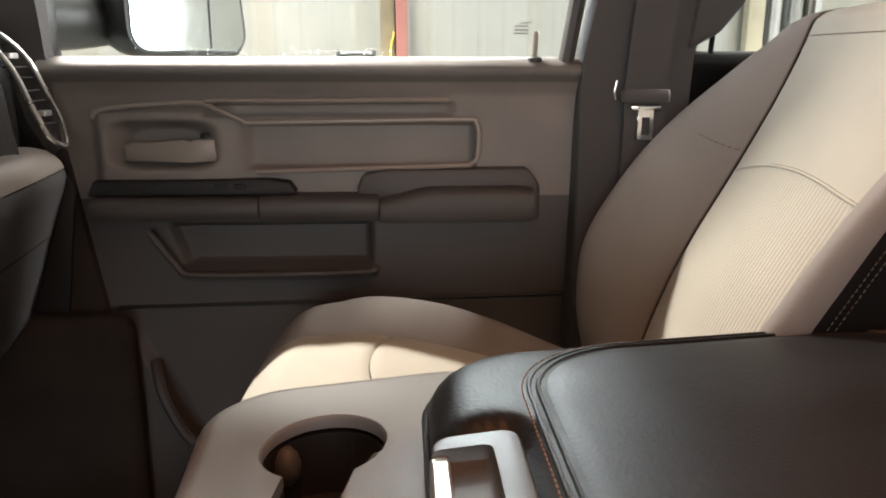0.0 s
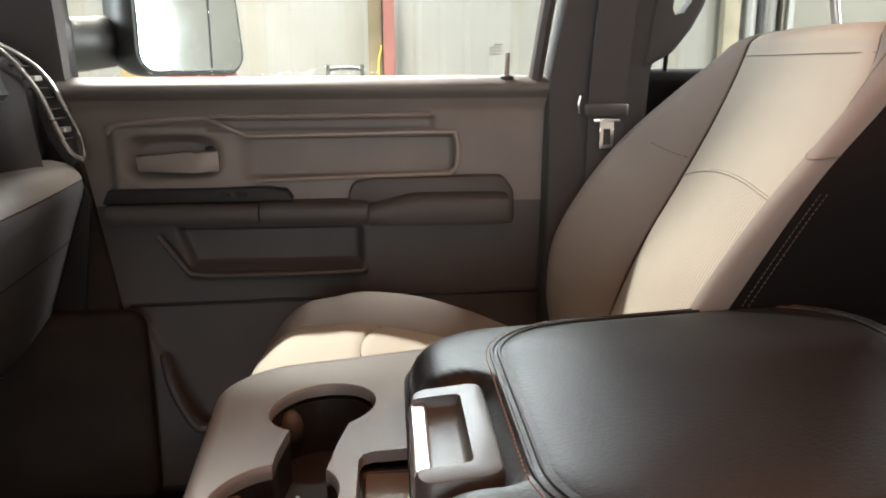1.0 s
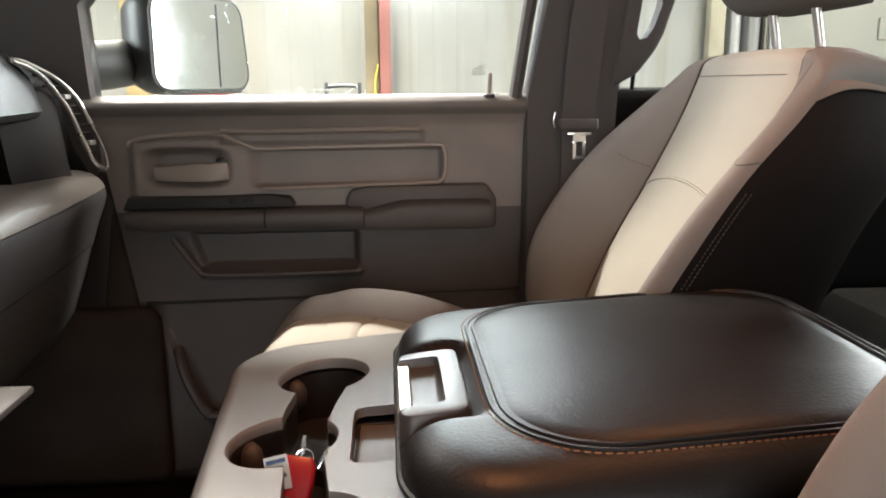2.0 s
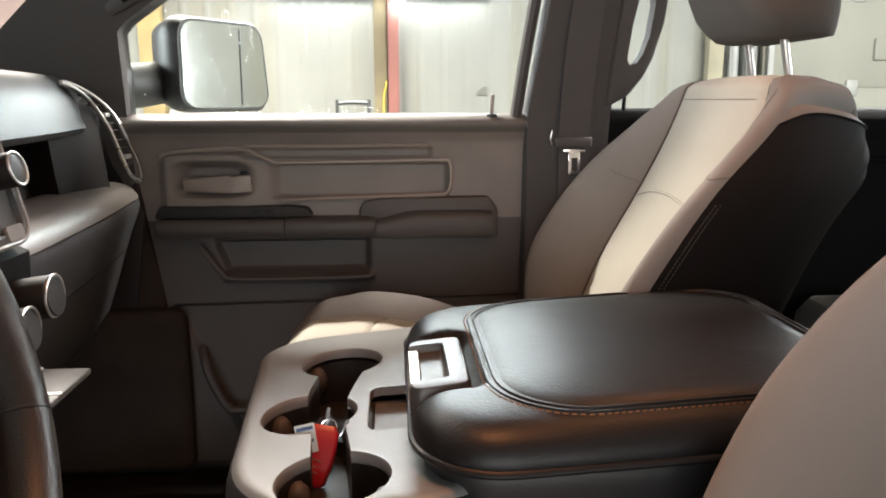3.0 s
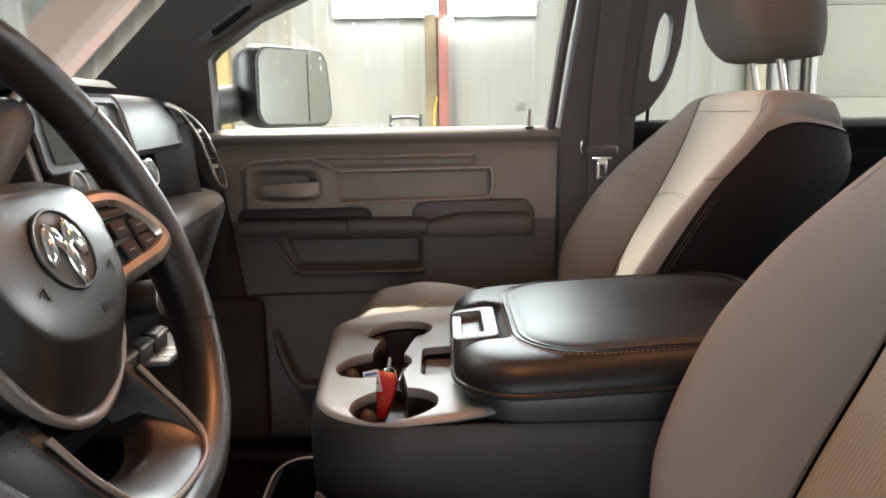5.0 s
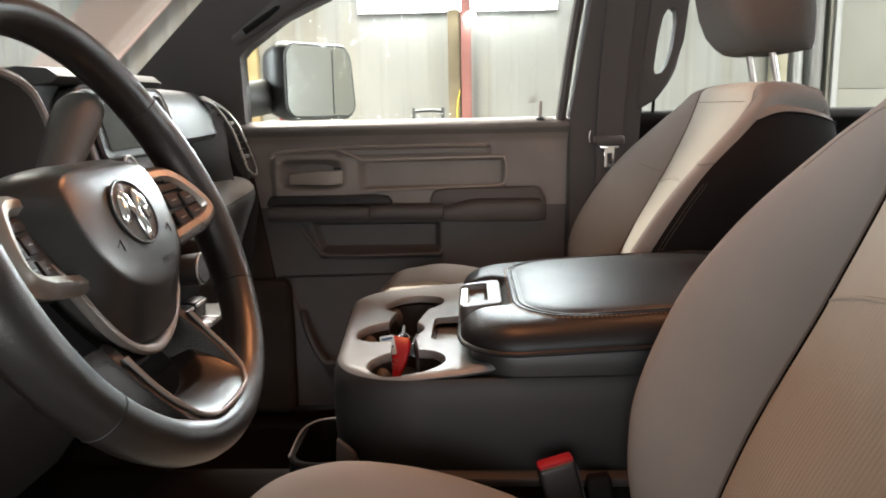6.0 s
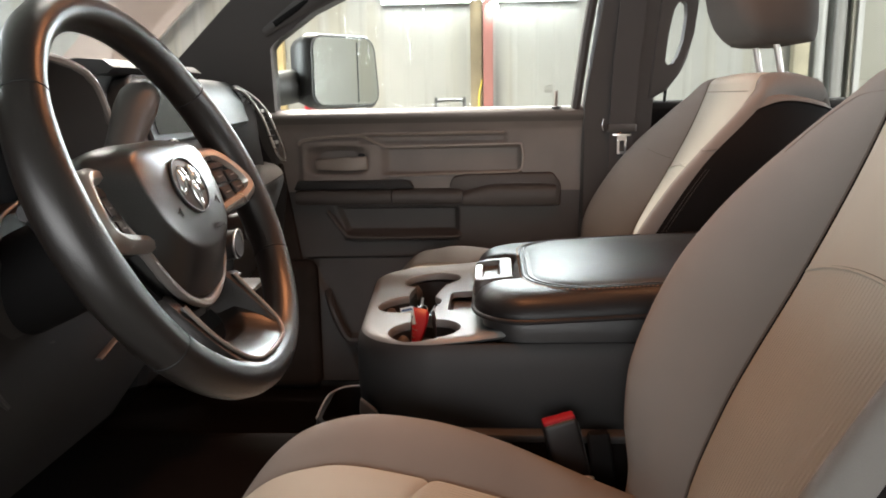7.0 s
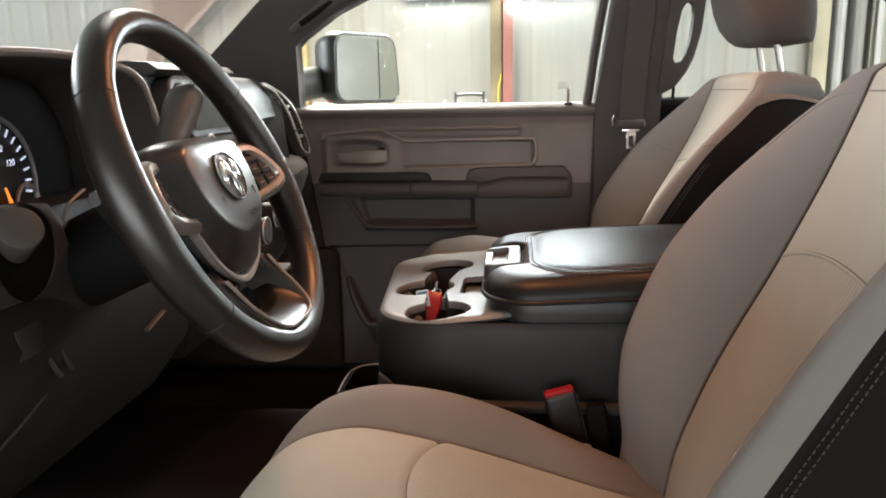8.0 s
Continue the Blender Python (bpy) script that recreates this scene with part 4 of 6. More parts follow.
dpart("dial_hood", rings([hood_ring(-0.50, 1.0), hood_ring(-0.37, 1.02), hood_ring(-0.352, 1.035), hood_ring(-0.36, 1.055), hood_ring(-0.52, 1.07)], closed=False, cap=False), HOODTAUPE)
dpart("hood_trim", tube([(-0.352, y, z) for y, z in [(-0.10 + (y + 0.10) * 1.045, 1.60 + (z - 1.60) * 1.045) for y, z in hood_in]], 0.005), LEDGE)
face = dpart("dial_face", prism([(-0.34, 1.5), (-0.34, 1.70), (-0.27, 1.76), (-0.1, 1.775), (0.06, 1.76), (0.14, 1.70), (0.15, 1.5)], "x", -0.51, -0.485), BLACKPLAST)


def dial(cy, cz, r, ticks, sweep):
    g = part("dial", moved(tube([(-0.482, cy + r * math.cos(a), cz + r * math.sin(a)) for a in (k * math.pi / 9 for k in range(18))], 0.003, closed=True, per=2), Matrix.Translation(-DO)), GREYMETAL, face)
    bms = []
    for k in range(ticks):
        a = radians(225 - sweep * k / (ticks - 1))
        c, s = math.cos(a), math.sin(a)
        bms.append(tube([(-0.4835, cy + r * 0.80 * c, cz + r * 0.80 * s), (-0.4835, cy + r * 0.92 * c, cz + r * 0.92 * s)], r * 0.018, per=1, seg=4))
    part("dial_marks", moved(join(*bms), Matrix.Translation(-DO)), DIAL, face)
    part("needle", moved(tube([(-0.480, cy + r * 0.42, cz - r * 0.5), (-0.480, cy + r * 0.25, cz - r * 0.05)], [r * 0.04, r * 0.015], per=1, seg=6), Matrix.Translation(-DO)), NEEDLE, face)


dial(-0.030, 1.632, 0.084, 25, 270)
dial(-0.245, 1.637, 0.080, 17, 270)
dial(0.034, 1.606, 0.021, 7, 180)
dial(-0.155, 1.607, 0.022, 7, 180)
for k, (ch, ang) in enumerate((("80", 98), ("100", 64), ("120", 31))):
    cu = bpy.data.curves.new("dial_number", "FONT")
    cu.body, cu.size, cu.align_x, cu.align_y, cu.extrude = ch, 0.011, "CENTER", "CENTER", 0.0003
    tmp = new("temp", cu)
    me = bpy.data.meshes.new_from_object(tmp.evaluated_get(bpy.context.evaluated_depsgraph_get()))
    bpy.data.objects.remove(tmp)
    num = bmesh.new()
    num.from_mesh(me)
    bpy.data.meshes.remove(me)
    a = radians(ang)
    part("dial_number", moved(num, Matrix.Translation(Vector((-0.483, -0.030 + 0.047 * math.cos(a), 1.632 + 0.047 * math.sin(a))) - DO) @ Matrix(((0, 0, 1, 0), (1, 0, 0, 0), (0, 1, 0, 0), (0, 0, 0, 1)))), DIAL, face, smooth=False)

lower = dpart("knee_panel", drawn([(-0.56, 1.28), (-0.56, 1.60), (-0.36, 1.62), (-0.34, 1.60), (-0.325, 1.50), (-0.36, 1.38), (-0.42, 1.30)], [-0.36, -0.34, -0.1, 0.1, 0.19]), DARKPLAST)
bezel_line = [(-0.355, 1.635), (-0.26, 1.642), (-0.165, 1.632), (-0.146, 1.614), (-0.138, 1.585), (-0.122, 1.550), (-0.065, 1.488), (-0.118, 1.494), (-0.150, 1.528), (-0.178, 1.541), (-0.217, 1.546), (-0.355, 1.55)]
bezel = part("switch_bezel", moved(carved(prism(bezel_line, "x", -0.345, -0.327, 0.003), rod((-0.40, -0.206, 1.590), (-0.30, -0.206, 1.590), 0.046, 48)), Matrix.Translation(-DO)), PANELGREY, lower, "charcoal panel round the headlight switch")
part("switch_well", moved(rings([[(x, -0.206 + r * math.cos(a), 1.590 + r * math.sin(a)) for a in (k * math.pi / 18 for k in range(36))] for x, r in ((-0.329, 0.0475), (-0.333, 0.045), (-0.350, 0.036), (-0.352, 0.01))]), Matrix.Translation(-DO)), FOOTBLACK, bezel)
knob = part("light_switch", moved(rod((-0.352, -0.205, 1.592), (-0.310, -0.236, 1.620), 0.021, 32, 0.003), Matrix.Translation(-DO)), LEVERGREY, bezel, "grey round headlight knob")
part("hood_release", moved(box(-0.365, -0.325, -0.240, -0.196, 1.489, 1.524, 0.006), Matrix.Translation(-DO)), PANELGREY, lower)
for dy in (0.0, 0.022):
    part("release_bracket", moved(tube([(-0.335, -0.188 + dy, 1.484), (-0.332, -0.178 + dy, 1.462), (-0.332, -0.170 + dy, 1.452)], 0.0028), Matrix.Translation(-DO)), PANELGREY, lower)
part("knee_edge", moved(tube([(-0.345, -0.30, 1.400), (-0.345, -0.21, 1.425), (-0.345, -0.165, 1.442)], 0.0016), Matrix.Translation(-DO)), LEVERGREY, lower)
part("shroud_trim", moved(tube([(-0.322, -0.150, 1.612), (-0.320, -0.140, 1.628), (-0.318, -0.114, 1.639)], 0.0018), Matrix.Translation(-DO)), DULLSILVER, lower)
part("silver_tab", moved(tube([(-0.335, 0.02, 1.44), (-0.33, 0.06, 1.455)], 0.005, per=1, flat=0.4), Matrix.Translation(-DO)), LEVERGREY, lower)

structure("kick_panel", "dark carpeted side of the passenger footwell", "wall", prism([(-1.05, 0.93), (-0.45, 0.93), (-0.40, 1.2), (-0.455, 1.56), (-1.05, 1.56)], "y", 1.246, 1.30, 0.006), KICK)
structure("kick_ledge", "dark brown moulded step in the passenger footwell", "trim", box(-0.98, -0.365, 1.200, 1.246, 0.935, 1.300, 0.03, 5), KICK)
pedal = thing("brake_pedal", "black ribbed brake pedal in the dark footwell", "pedal", (-0.6, -0.05, 1.12))
part("pad", moved(box(-0.012, 0.012, -0.055, 0.055, -0.03, 0.03, 0.006), pose(0, 0, 0, 0, 25, 0)), BLACKPLAST, pedal)
part("pedal_arm", tube([(0, 0, 0), (-0.06, 0, 0.15), (-0.10, 0, 0.3)], 0.01), BLACKPLAST, pedal)

# ---- steering wheel ----
WC, WT = Vector((-0.175, -0.1045, 1.641)), 0.4306
wheel = thing("steering_wheel", "charcoal leather steering wheel with silver trimmed spokes", "steering wheel", WC)
wx, wy = Vector((0, 1, 0)), Vector((-math.sin(WT), 0, math.cos(WT)))
wn = Vector((math.cos(WT), 0, math.sin(WT)))


def wp(u, v, h=0.0):
    return wx * u + wy * v + wn * h


def pod(u, v):
    """The switch pods lean back at the top and are dished towards the hub."""
    return -0.10 * v + 0.24 * (abs(u) - 0.125)


def wprism(points, h0, h1, bevel=0.003, seg=2, lean=lambda u, v: 0.0):
    bm = rings([[wp(u, v, h0 + lean(u, v)) for u, v in points], [wp(u, v, h1 + lean(u, v)) for u, v in points]])
    if bevel:
        bmesh.ops.bevel(bm, geom=bm.edges[:], offset=bevel, segments=seg, profile=0.5, affect="EDGES", clamp_overlap=True)
    return bm


def rim_ring(a, R=0.1794, grow=1.0, seg=16):
    c, s = math.cos(a), math.sin(a)
    thick = 0.0165 + 0.0022 * max(0, math.cos(2 * a)) ** 2
    return [wp((R + grow * thick * math.cos(b)) * c, (R + grow * thick * math.cos(b)) * s, grow * thick * 1.12 * math.sin(b)) for b in (2 * math.pi * k / seg for k in range(seg))]


def rim_arc(a0, a1, n, grow=1.0):
    return rings([rim_ring(radians(a0 + (a1 - a0) * k / n), grow=grow) for k in range(n + 1)])


part("rim_leather", rim_arc(33.6, 146.4, 40), WHEELHIDE, wheel, "smooth charcoal leather on the top of the rim")
part("rim_leather", rim_arc(-30.6, 33.4, 26), WHEELHIDE, wheel)
part("rim_leather", rim_arc(146.6, 217.4, 28), WHEELHIDE, wheel)
part("rim_leather", rim_arc(217.6, 329.2, 40), WHEELHIDE, wheel, "thick leather on the bottom of the rim")
for a in (33.5, 146.5, 217.5, -30.7):
    part("rim_seam", rings([rim_ring(radians(a + d), grow=g) for d, g in ((-0.35, 0.99), (-0.2, 1.035), (0.2, 1.035), (0.35, 0.99))]), BLACKPLAST, wheel)
for s in (-1, 1):
    a0, a1 = (-28, 28) if s > 0 else (152, 208)
    part("inner_stitch", tube([wp((0.1794 - 0.0155) * math.cos(radians(a)), (0.1794 - 0.0155) * math.sin(radians(a)), 0.006) for a in range(a0, a1 + 1, 4)], 0.0012, per=2, seg=5), BLACKPLAST, wheel)

# airbag cover: domed shield
half_shield = [(0.050, 0.060), (0.085, 0.056), (0.104, 0.044), (0.107, 0.028), (0.098, 0.004), (0.084, -0.032), (0.066, -0.064), (0.040, -0.086)]
shield = [(0, 0.060)] + half_shield + [(0, -0.093)] + [(-u, v) for u, v in half_shield[::-1]]
shield = [(p.x, p.y) for p in smoothed([(u, v, 0) for u, v in shield], 3, True)]
half_face = [(0.034, 0.0455), (0.058, 0.0435), (0.070, 0.0360), (0.0755, 0.0200), (0.0735, -0.002), (0.066, -0.0235), (0.052, -0.0400), (0.029, -0.0505)]
face_line = [(0, 0.0460)] + half_face + [(0, -0.0535)] + [(-u, v) for u, v in half_face[::-1]]
face_line = [(p.x, p.y) for p in smoothed([(u, v, 0) for u, v in face_line], 3, True)]
cover_rows = [[wp(u * k, v * k, h) for u, v in shield] for k, h in ((0.92, -0.075), (0.98, -0.050), (1.0, -0.030), (1.0, -0.018), (0.985, -0.0125))]
for t, h in ((0.20, -0.0085), (0.45, -0.0015), (0.68, 0.0045), (0.85, 0.0085), (0.95, 0.0108), (1.0, 0.0119)):
    cover_rows.append([wp((a + (c - a) * t) * (0.985 + 0.015 * t), (b + (d - b) * t) * (0.985 + 0.015 * t), h) for (a, b), (c, d) in zip(shield, face_line)])
cover_rows += [[wp(u * k, v * k, h) for u, v in face_line] for k, h in ((0.95, 0.0127), (0.86, 0.0138), (0.70, 0.0150), (0.50, 0.0159), (0.30, 0.0165), (0.10, 0.0168))]
cover = part("airbag_cover", rings(cover_rows), PADHIDE, wheel, "domed charcoal vinyl airbag cover")
oval = [(0.030 * math.cos(a), 0.004 + 0.026 * math.sin(a)) for a in (k * math.pi / 12 for k in range(24))]
badge = part("badge", wprism(oval, 0.0125, 0.0172, 0.001), LEVERGREY, cover, "grey oval badge plate")
MB = Matrix((wx, wy, wn)).transposed().to_4x4()
for s in (-1, 1):
    part("badge_lobe", moved(ball((0, 0, 0), 0.0100, (0.60, 1.35, 0.32), 3), Matrix.Translation(wp(s * 0.0165, 0.008, 0.0180)) @ MB @ pose(0, 0, 0, 0, 0, s * 18)), CHROME, badge)
    part("badge_brow", moved(ball((0, 0, 0), 0.0085, (0.50, 1.4, 0.36), 3), Matrix.Translation(wp(s * 0.0068, 0.012, 0.0188)) @ MB @ pose(0, 0, 0, 0, 0, s * -24)), CHROME, badge)
part("badge_nose", moved(ball((0, 0, 0), 0.0085, (0.62, 1.8, 0.42), 3), Matrix.Translation(wp(0, -0.006, 0.0188)) @ MB), CHROME, badge)
part("badge_rim", tube([wp(u * 1.02, 0.004 + (v - 0.004) * 1.02, 0.0174) for u, v in oval], 0.0014, closed=True, per=1, seg=6), PADHIDE, badge)


def lettering(body, size, at, mat, parent, name="lettering"):
    cu = bpy.data.curves.new(name, "FONT")
    cu.body, cu.size, cu.align_x, cu.align_y, cu.extrude = body, size, "CENTER", "CENTER", 0.0002
    tmp = new("temp", cu)
    me = bpy.data.meshes.new_from_object(tmp.evaluated_get(bpy.context.evaluated_depsgraph_get()))
    bpy.data.objects.remove(tmp)
    bm = bmesh.new()
    bm.from_mesh(me)
    bpy.data.meshes.remove(me)
    return part(name, moved(bm, Matrix.Translation(at) @ Matrix((wx, wy, wn)).transposed().to_4x4()), mat, parent, smooth=False)


lettering("AIRBAG", 0.0080, wp(0.022, -0.040, 0.0150), BLACKPLAST, cover)
for s in (-1, 1):
    part("horn_mark", tube([wp(s * 0.044 - 0.004, -0.017, 0.0158), wp(s * 0.044 + 0.003, -0.013, 0.0158), wp(s * 0.044 + 0.003, -0.021, 0.0158)], 0.0005, per=1, seg=5), BLACKPLAST, cover)

for s in (-1, 1):
    frame_pts = [(0.060, 0.036), (0.100, 0.040), (0.135, 0.036), (0.154, 0.019), (0.166, -0.006), (0.163, -0.019), (0.146, -0.026), (0.125, -0.028), (0.090, -0.032), (0.060, -0.036)]
    frame_pts = [(p.x, p.y) for p in smoothed([(u, v, 0) for u, v in frame_pts], 4)]
    spoke = part("side_spoke", wprism([(s * u, v) for u, v in frame_pts][::s], -0.024, -0.002, 0.003, lean=pod), DARKPLAST, wheel, "switch pod with a satin silver surround")
    part("surround_ring", tube([wp(s * (u - 0.007 * ease(0.10, 0.16, u)), v * 0.88, -0.001 + pod(u, v)) for u, v in frame_pts[::2]], 0.0082, per=2, flat=0.9), DULLSILVER, spoke)
    inner = [(0.062, 0.026), (0.104, 0.028), (0.130, 0.022), (0.146, 0.006), (0.152, -0.010), (0.120, -0.018), (0.066, -0.024)]
    part("switch_field", wprism([(s * u, v) for u, v in inner][::s], -0.004, -0.0005, 0.001, lean=pod), BLACKPLAST, spoke)
    part("switch_bar", wprism([(s * u, v) for u, v in ((0.105, 0.016), (0.140, 0.015), (0.132, 0.022), (0.105, 0.024))][::s], -0.001, 0.003, 0.001, lean=pod), DARKPLAST, spoke)
    for bu, bv in ((0.119, 0.006), (0.141, 0.004), (0.117, -0.012), (0.140, -0.011)):
        part("thumb_switch", wprism([(s * bu + a, bv + b) for a, b in ((-0.009, -0.007), (0.009, -0.007), (0.009, 0.007), (-0.009, 0.007))], -0.001, 0.0035, 0.0015, lean=pod), DARKPLAST, spoke)
        part("switch_mark", wprism([(s * bu + a, bv + b) for a, b in ((-0.004, -0.0006), (0.004, -0.0006), (0.004, 0.0006), (-0.004, 0.0006))], 0.0033, 0.0039, 0, lean=pod), STACKGREY, spoke)
    # lower spoke: a deep leather web under a thin bright edge
    spine = smoothed([(0.046, -0.060, -0.036), (0.060, -0.080, -0.022), (0.063, -0.096, -0.014), (0.063, -0.115, -0.006), (0.061, -0.135, 0.002), (0.057, -0.152, 0.009), (0.054, -0.166, 0.012)], 4)
    loops = []
    for k, p in enumerate(spine):
        t = k / (len(spine) - 1)
        half, deep = 0.0085 + 0.006 * ease(0.7, 1.0, t), 0.042 - 0.012 * ease(0.6, 1.0, t)
        loops.append([wp(s * (p.x + half * c), p.y, p.z + deep * e) for c, e in ((-0.8, -1), (-1, -0.9), (-1, -0.12), (-0.75, -0.02), (0, 0), (0.75, -0.02), (1, -0.12), (1, -0.9), (0.8, -1))])
    leg = part("lower_spoke", rings(loops), SPOKEHIDE, wheel, "perforated leather lower spoke")
trim_half = [(0.064, -0.090, -0.0125), (0.0635, -0.115, -0.0045), (0.061, -0.135, 0.0035), (0.053, -0.152, 0.0105), (0.037, -0.1615, 0.0145), (0.018, -0.1640, 0.0158)]
inner_half = [(0.066, -0.088, -0.034), (0.062, -0.104, -0.030), (0.055, -0.118, -0.024), (0.044, -0.129, -0.018), (0.030, -0.136, -0.013), (0.015, -0.140, -0.010)]
outer_lip = smoothed([(-a, b, c) for a, b, c in trim_half] + [(0, -0.1645, 0.0162)] + [(a, b, c) for a, b, c in trim_half[::-1]], 4)
inner_lip = smoothed([(-a, b, c) for a, b, c in inner_half] + [(0, -0.1412, -0.009)] + [(a, b, c) for a, b, c in inner_half[::-1]], 4)
bowl = [[wp(p.x + (q.x - p.x) * t, p.y + (q.y - p.y) * t, p.z - 0.0012 + (q.z - p.z) * t ** 1.25) for p, q in zip(outer_lip, inner_lip)] for t in (0.0, 0.15, 0.3, 0.45, 0.6, 0.75, 0.9, 1.0)]
bowl.append([p - wn * 0.02 for p in bowl[-1]])
part("opening_bowl", rings(bowl, closed=False, cap=False), WHEELHIDE, wheel, "dished leather inner face of the lower opening")
part("opening_trim", tube([wp(-a, b, c) for a, b, c in trim_half] + [wp(0, -0.1645, 0.0162)] + [wp(a, b, c) for a, b, c in trim_half[::-1]], 0.0021), DOORTRIM, wheel, "satin silver line round the lower opening")
chin_half = [(0.100, -0.004, -0.012), (0.090, -0.018, -0.011), (0.0805, -0.034, -0.012), (0.062, -0.066, -0.015), (0.034, -0.089, -0.019)]
part("chin_trim", tube([wp(-a, b, c) for a, b, c in chin_half] + [wp(0, -0.0985, -0.021)] + [wp(a, b, c) for a, b, c in chin_half[::-1]], 0.0060, flat=0.75, seg=10), CHINGREY, wheel, "satin grey chin trim")
part("hub_back", rings([[wp(u * k, v * k - 0.004, h) for u, v in shield] for k, h in ((0.80, -0.085), (1.04, -0.070), (1.07, -0.040), (1.05, -0.026))]), FOOTBLACK, wheel)
column = part("column_shroud", rings([[wp(0.015 + r * math.cos(a), -0.01 + r * 0.9 * math.sin(a), h) for a in (k * math.pi / 10 for k in range(20))] for r, h in ((0.042, -0.05), (0.052, -0.07), (0.055, -0.12), (0.055, -0.22))]), FOOTBLACK, wheel)
part("gear_lever", rings([[wp(u + r * math.cos(a) * 0.73, v - r * math.cos(a) * 0.68, hh + r * math.sin(a)) for a in (k * math.pi / 10 for k in range(20))] for u, v, hh, r in ((0.02, 0.03, -0.07, 0.013), (0.045, 0.055, -0.058, 0.015), (0.075, 0.084, -0.044, 0.019), (0.094, 0.102, -0.036, 0.0215), (0.104, 0.112, -0.031, 0.021), (0.109, 0.117, -0.029, 0.017), (0.112, 0.120, -0.028, 0.009))]), LEVERGREY, wheel, "grey gear lever on the column")
part("turn_stalk", tube([wp(-0.05, 0.02, -0.06), wp(-0.09, 0.025, -0.055), wp(-0.13, 0.03, -0.055)], [0.007, 0.007]), BLACKPLAST, wheel)

# ---- seats ----
SEAM = [(1.15, 0.318), (1.215, 0.327), (1.28, 0.341), (1.37, 0.376), (1.426, 0.403), (1.525, 0.455), (1.63, 0.502), (1.72, 0.534), (1.80, 0.556)]
BOLST = [(1.15, 0.045), (1.237, 0.055), (1.32, 0.09), (1.40, 0.116), (1.46, 0.120), (1.543, 0.112), (1.624, 0.086), (1.70, 0.048), (1.75, 0.014), (1.80, 0.0)]
WIDE = [(1.15, 0.225), (1.30, 0.245), (1.45, 0.258), (1.58, 0.250), (1.68, 0.228), (1.74, 0.205), (1.80, 0.18)]
INS = [(1.15, 0.125), (1.30, 0.147), (1.53, 0.160), (1.65, 0.157), (1.80, 0.143)]
ZTOP = 1.772
CUT = 0.42


def fall(p):
    """Lets the shoulders slope down towards the sides and the rear."""
    x, y, z = p
    back = max(0.0, min(1.2, (x - 0.54) / 0.155))
    return Vector((x, y, z - ease(1.55, 1.76, z) * back ** 2 * (0.044 + 0.035 * min(1.0, abs(y) / 0.2) ** 2)))


def back_point(side, q, z, roll):
    return fall(back_raw(side, q, z, roll))


def insert_point(u, z, roll):
    return fall(insert_raw(u, z, roll))


def back_raw(side, q, z, roll):
    """A point of the backrest's front. q: 0 at the insert seam to 1 at the outer edge; roll: 0 to 1 over the top."""
    w, wi = lerp(WIDE, z), lerp(INS, z)
    x = lerp(SEAM, z)
    off = -lerp(BOLST, z) * math.sin(math.pi * 0.73 * min(1, q) ** 0.85)
    y = wi + (w - wi) * math.sin(q * math.pi / 2)
    a = roll * math.pi / 2
    drop = 0.030 * q * q * ease(1.58, 1.745, z)
    return (x + off * (1 - 0.8 * roll) + 0.10 * (1 - math.cos(a)), side * (y - 0.02 * roll - 0.035 * q * roll * roll), z - drop + 0.028 * math.sin(a) * (1 - 0.6 * q * q))


def insert_raw(u, z, roll):
    """A point of the insert, u from -1 to 1."""
    wi = lerp(INS, z)
    a = roll * math.pi / 2
    edge = 0.007 * ease(0.93, 1.0, abs(u))
    return (lerp(SEAM, z) - 0.012 * (1 - u * u) + edge + 0.10 * (1 - math.cos(a)), u * (wi - 0.0015) * (1 - 0.2 * roll), z + 0.028 * math.sin(a))


def along(v):
    """Height and roll along the backrest front, v from 0 to 1."""
    zt = ZTOP - 0.028
    return (1.17 + (zt - 1.17) * v / 0.86, 0.0) if v < 0.86 else (zt, (v - 0.86) / 0.14)


def arc(u):
    return 1.528 + 0.030 * (1 - u * u)


def cushion_top(x):
    return lerp([(-0.225, 1.20), (-0.205, 1.238), (-0.18, 1.268), (-0.145, 1.293), (-0.10, 1.307), (-0.06, 1.311), (0.0, 1.302), (0.06, 1.288), (0.15, 1.262), (0.25, 1.232), (0.36, 1.205)], x)


def cushion_crest(x):
    return lerp([(-0.22, 0.004), (-0.17, 0.018), (-0.12, 0.026), (-0.06, 0.030), (0.05, 0.036), (0.13, 0.032), (0.2, 0.022), (0.30, 0.008), (0.36, 0.0)], x)


def cushion_front(y):
    return 0.03 * (abs(y) / 0.24) ** 3


def cushion_point(u, x):
    """A point on the cushion; u from -1 to 1 across."""
    y = 0.25 * math.sin(u * math.pi / 2) if abs(u) > 0.9 else 0.25 * u / 0.9 * math.sin(0.45 * math.pi)
    q = max(0.0, (abs(y) - 0.12) / 0.13)
    z = cushion_top(x - cushion_front(y)) + cushion_crest(x) * math.sin(math.pi * min(1, q * 0.8)) - 0.07 * q ** 5 + 0.006 * (1 - (y / 0.12) ** 2 if abs(y) < 0.12 else 0)
    return (x, y, z)


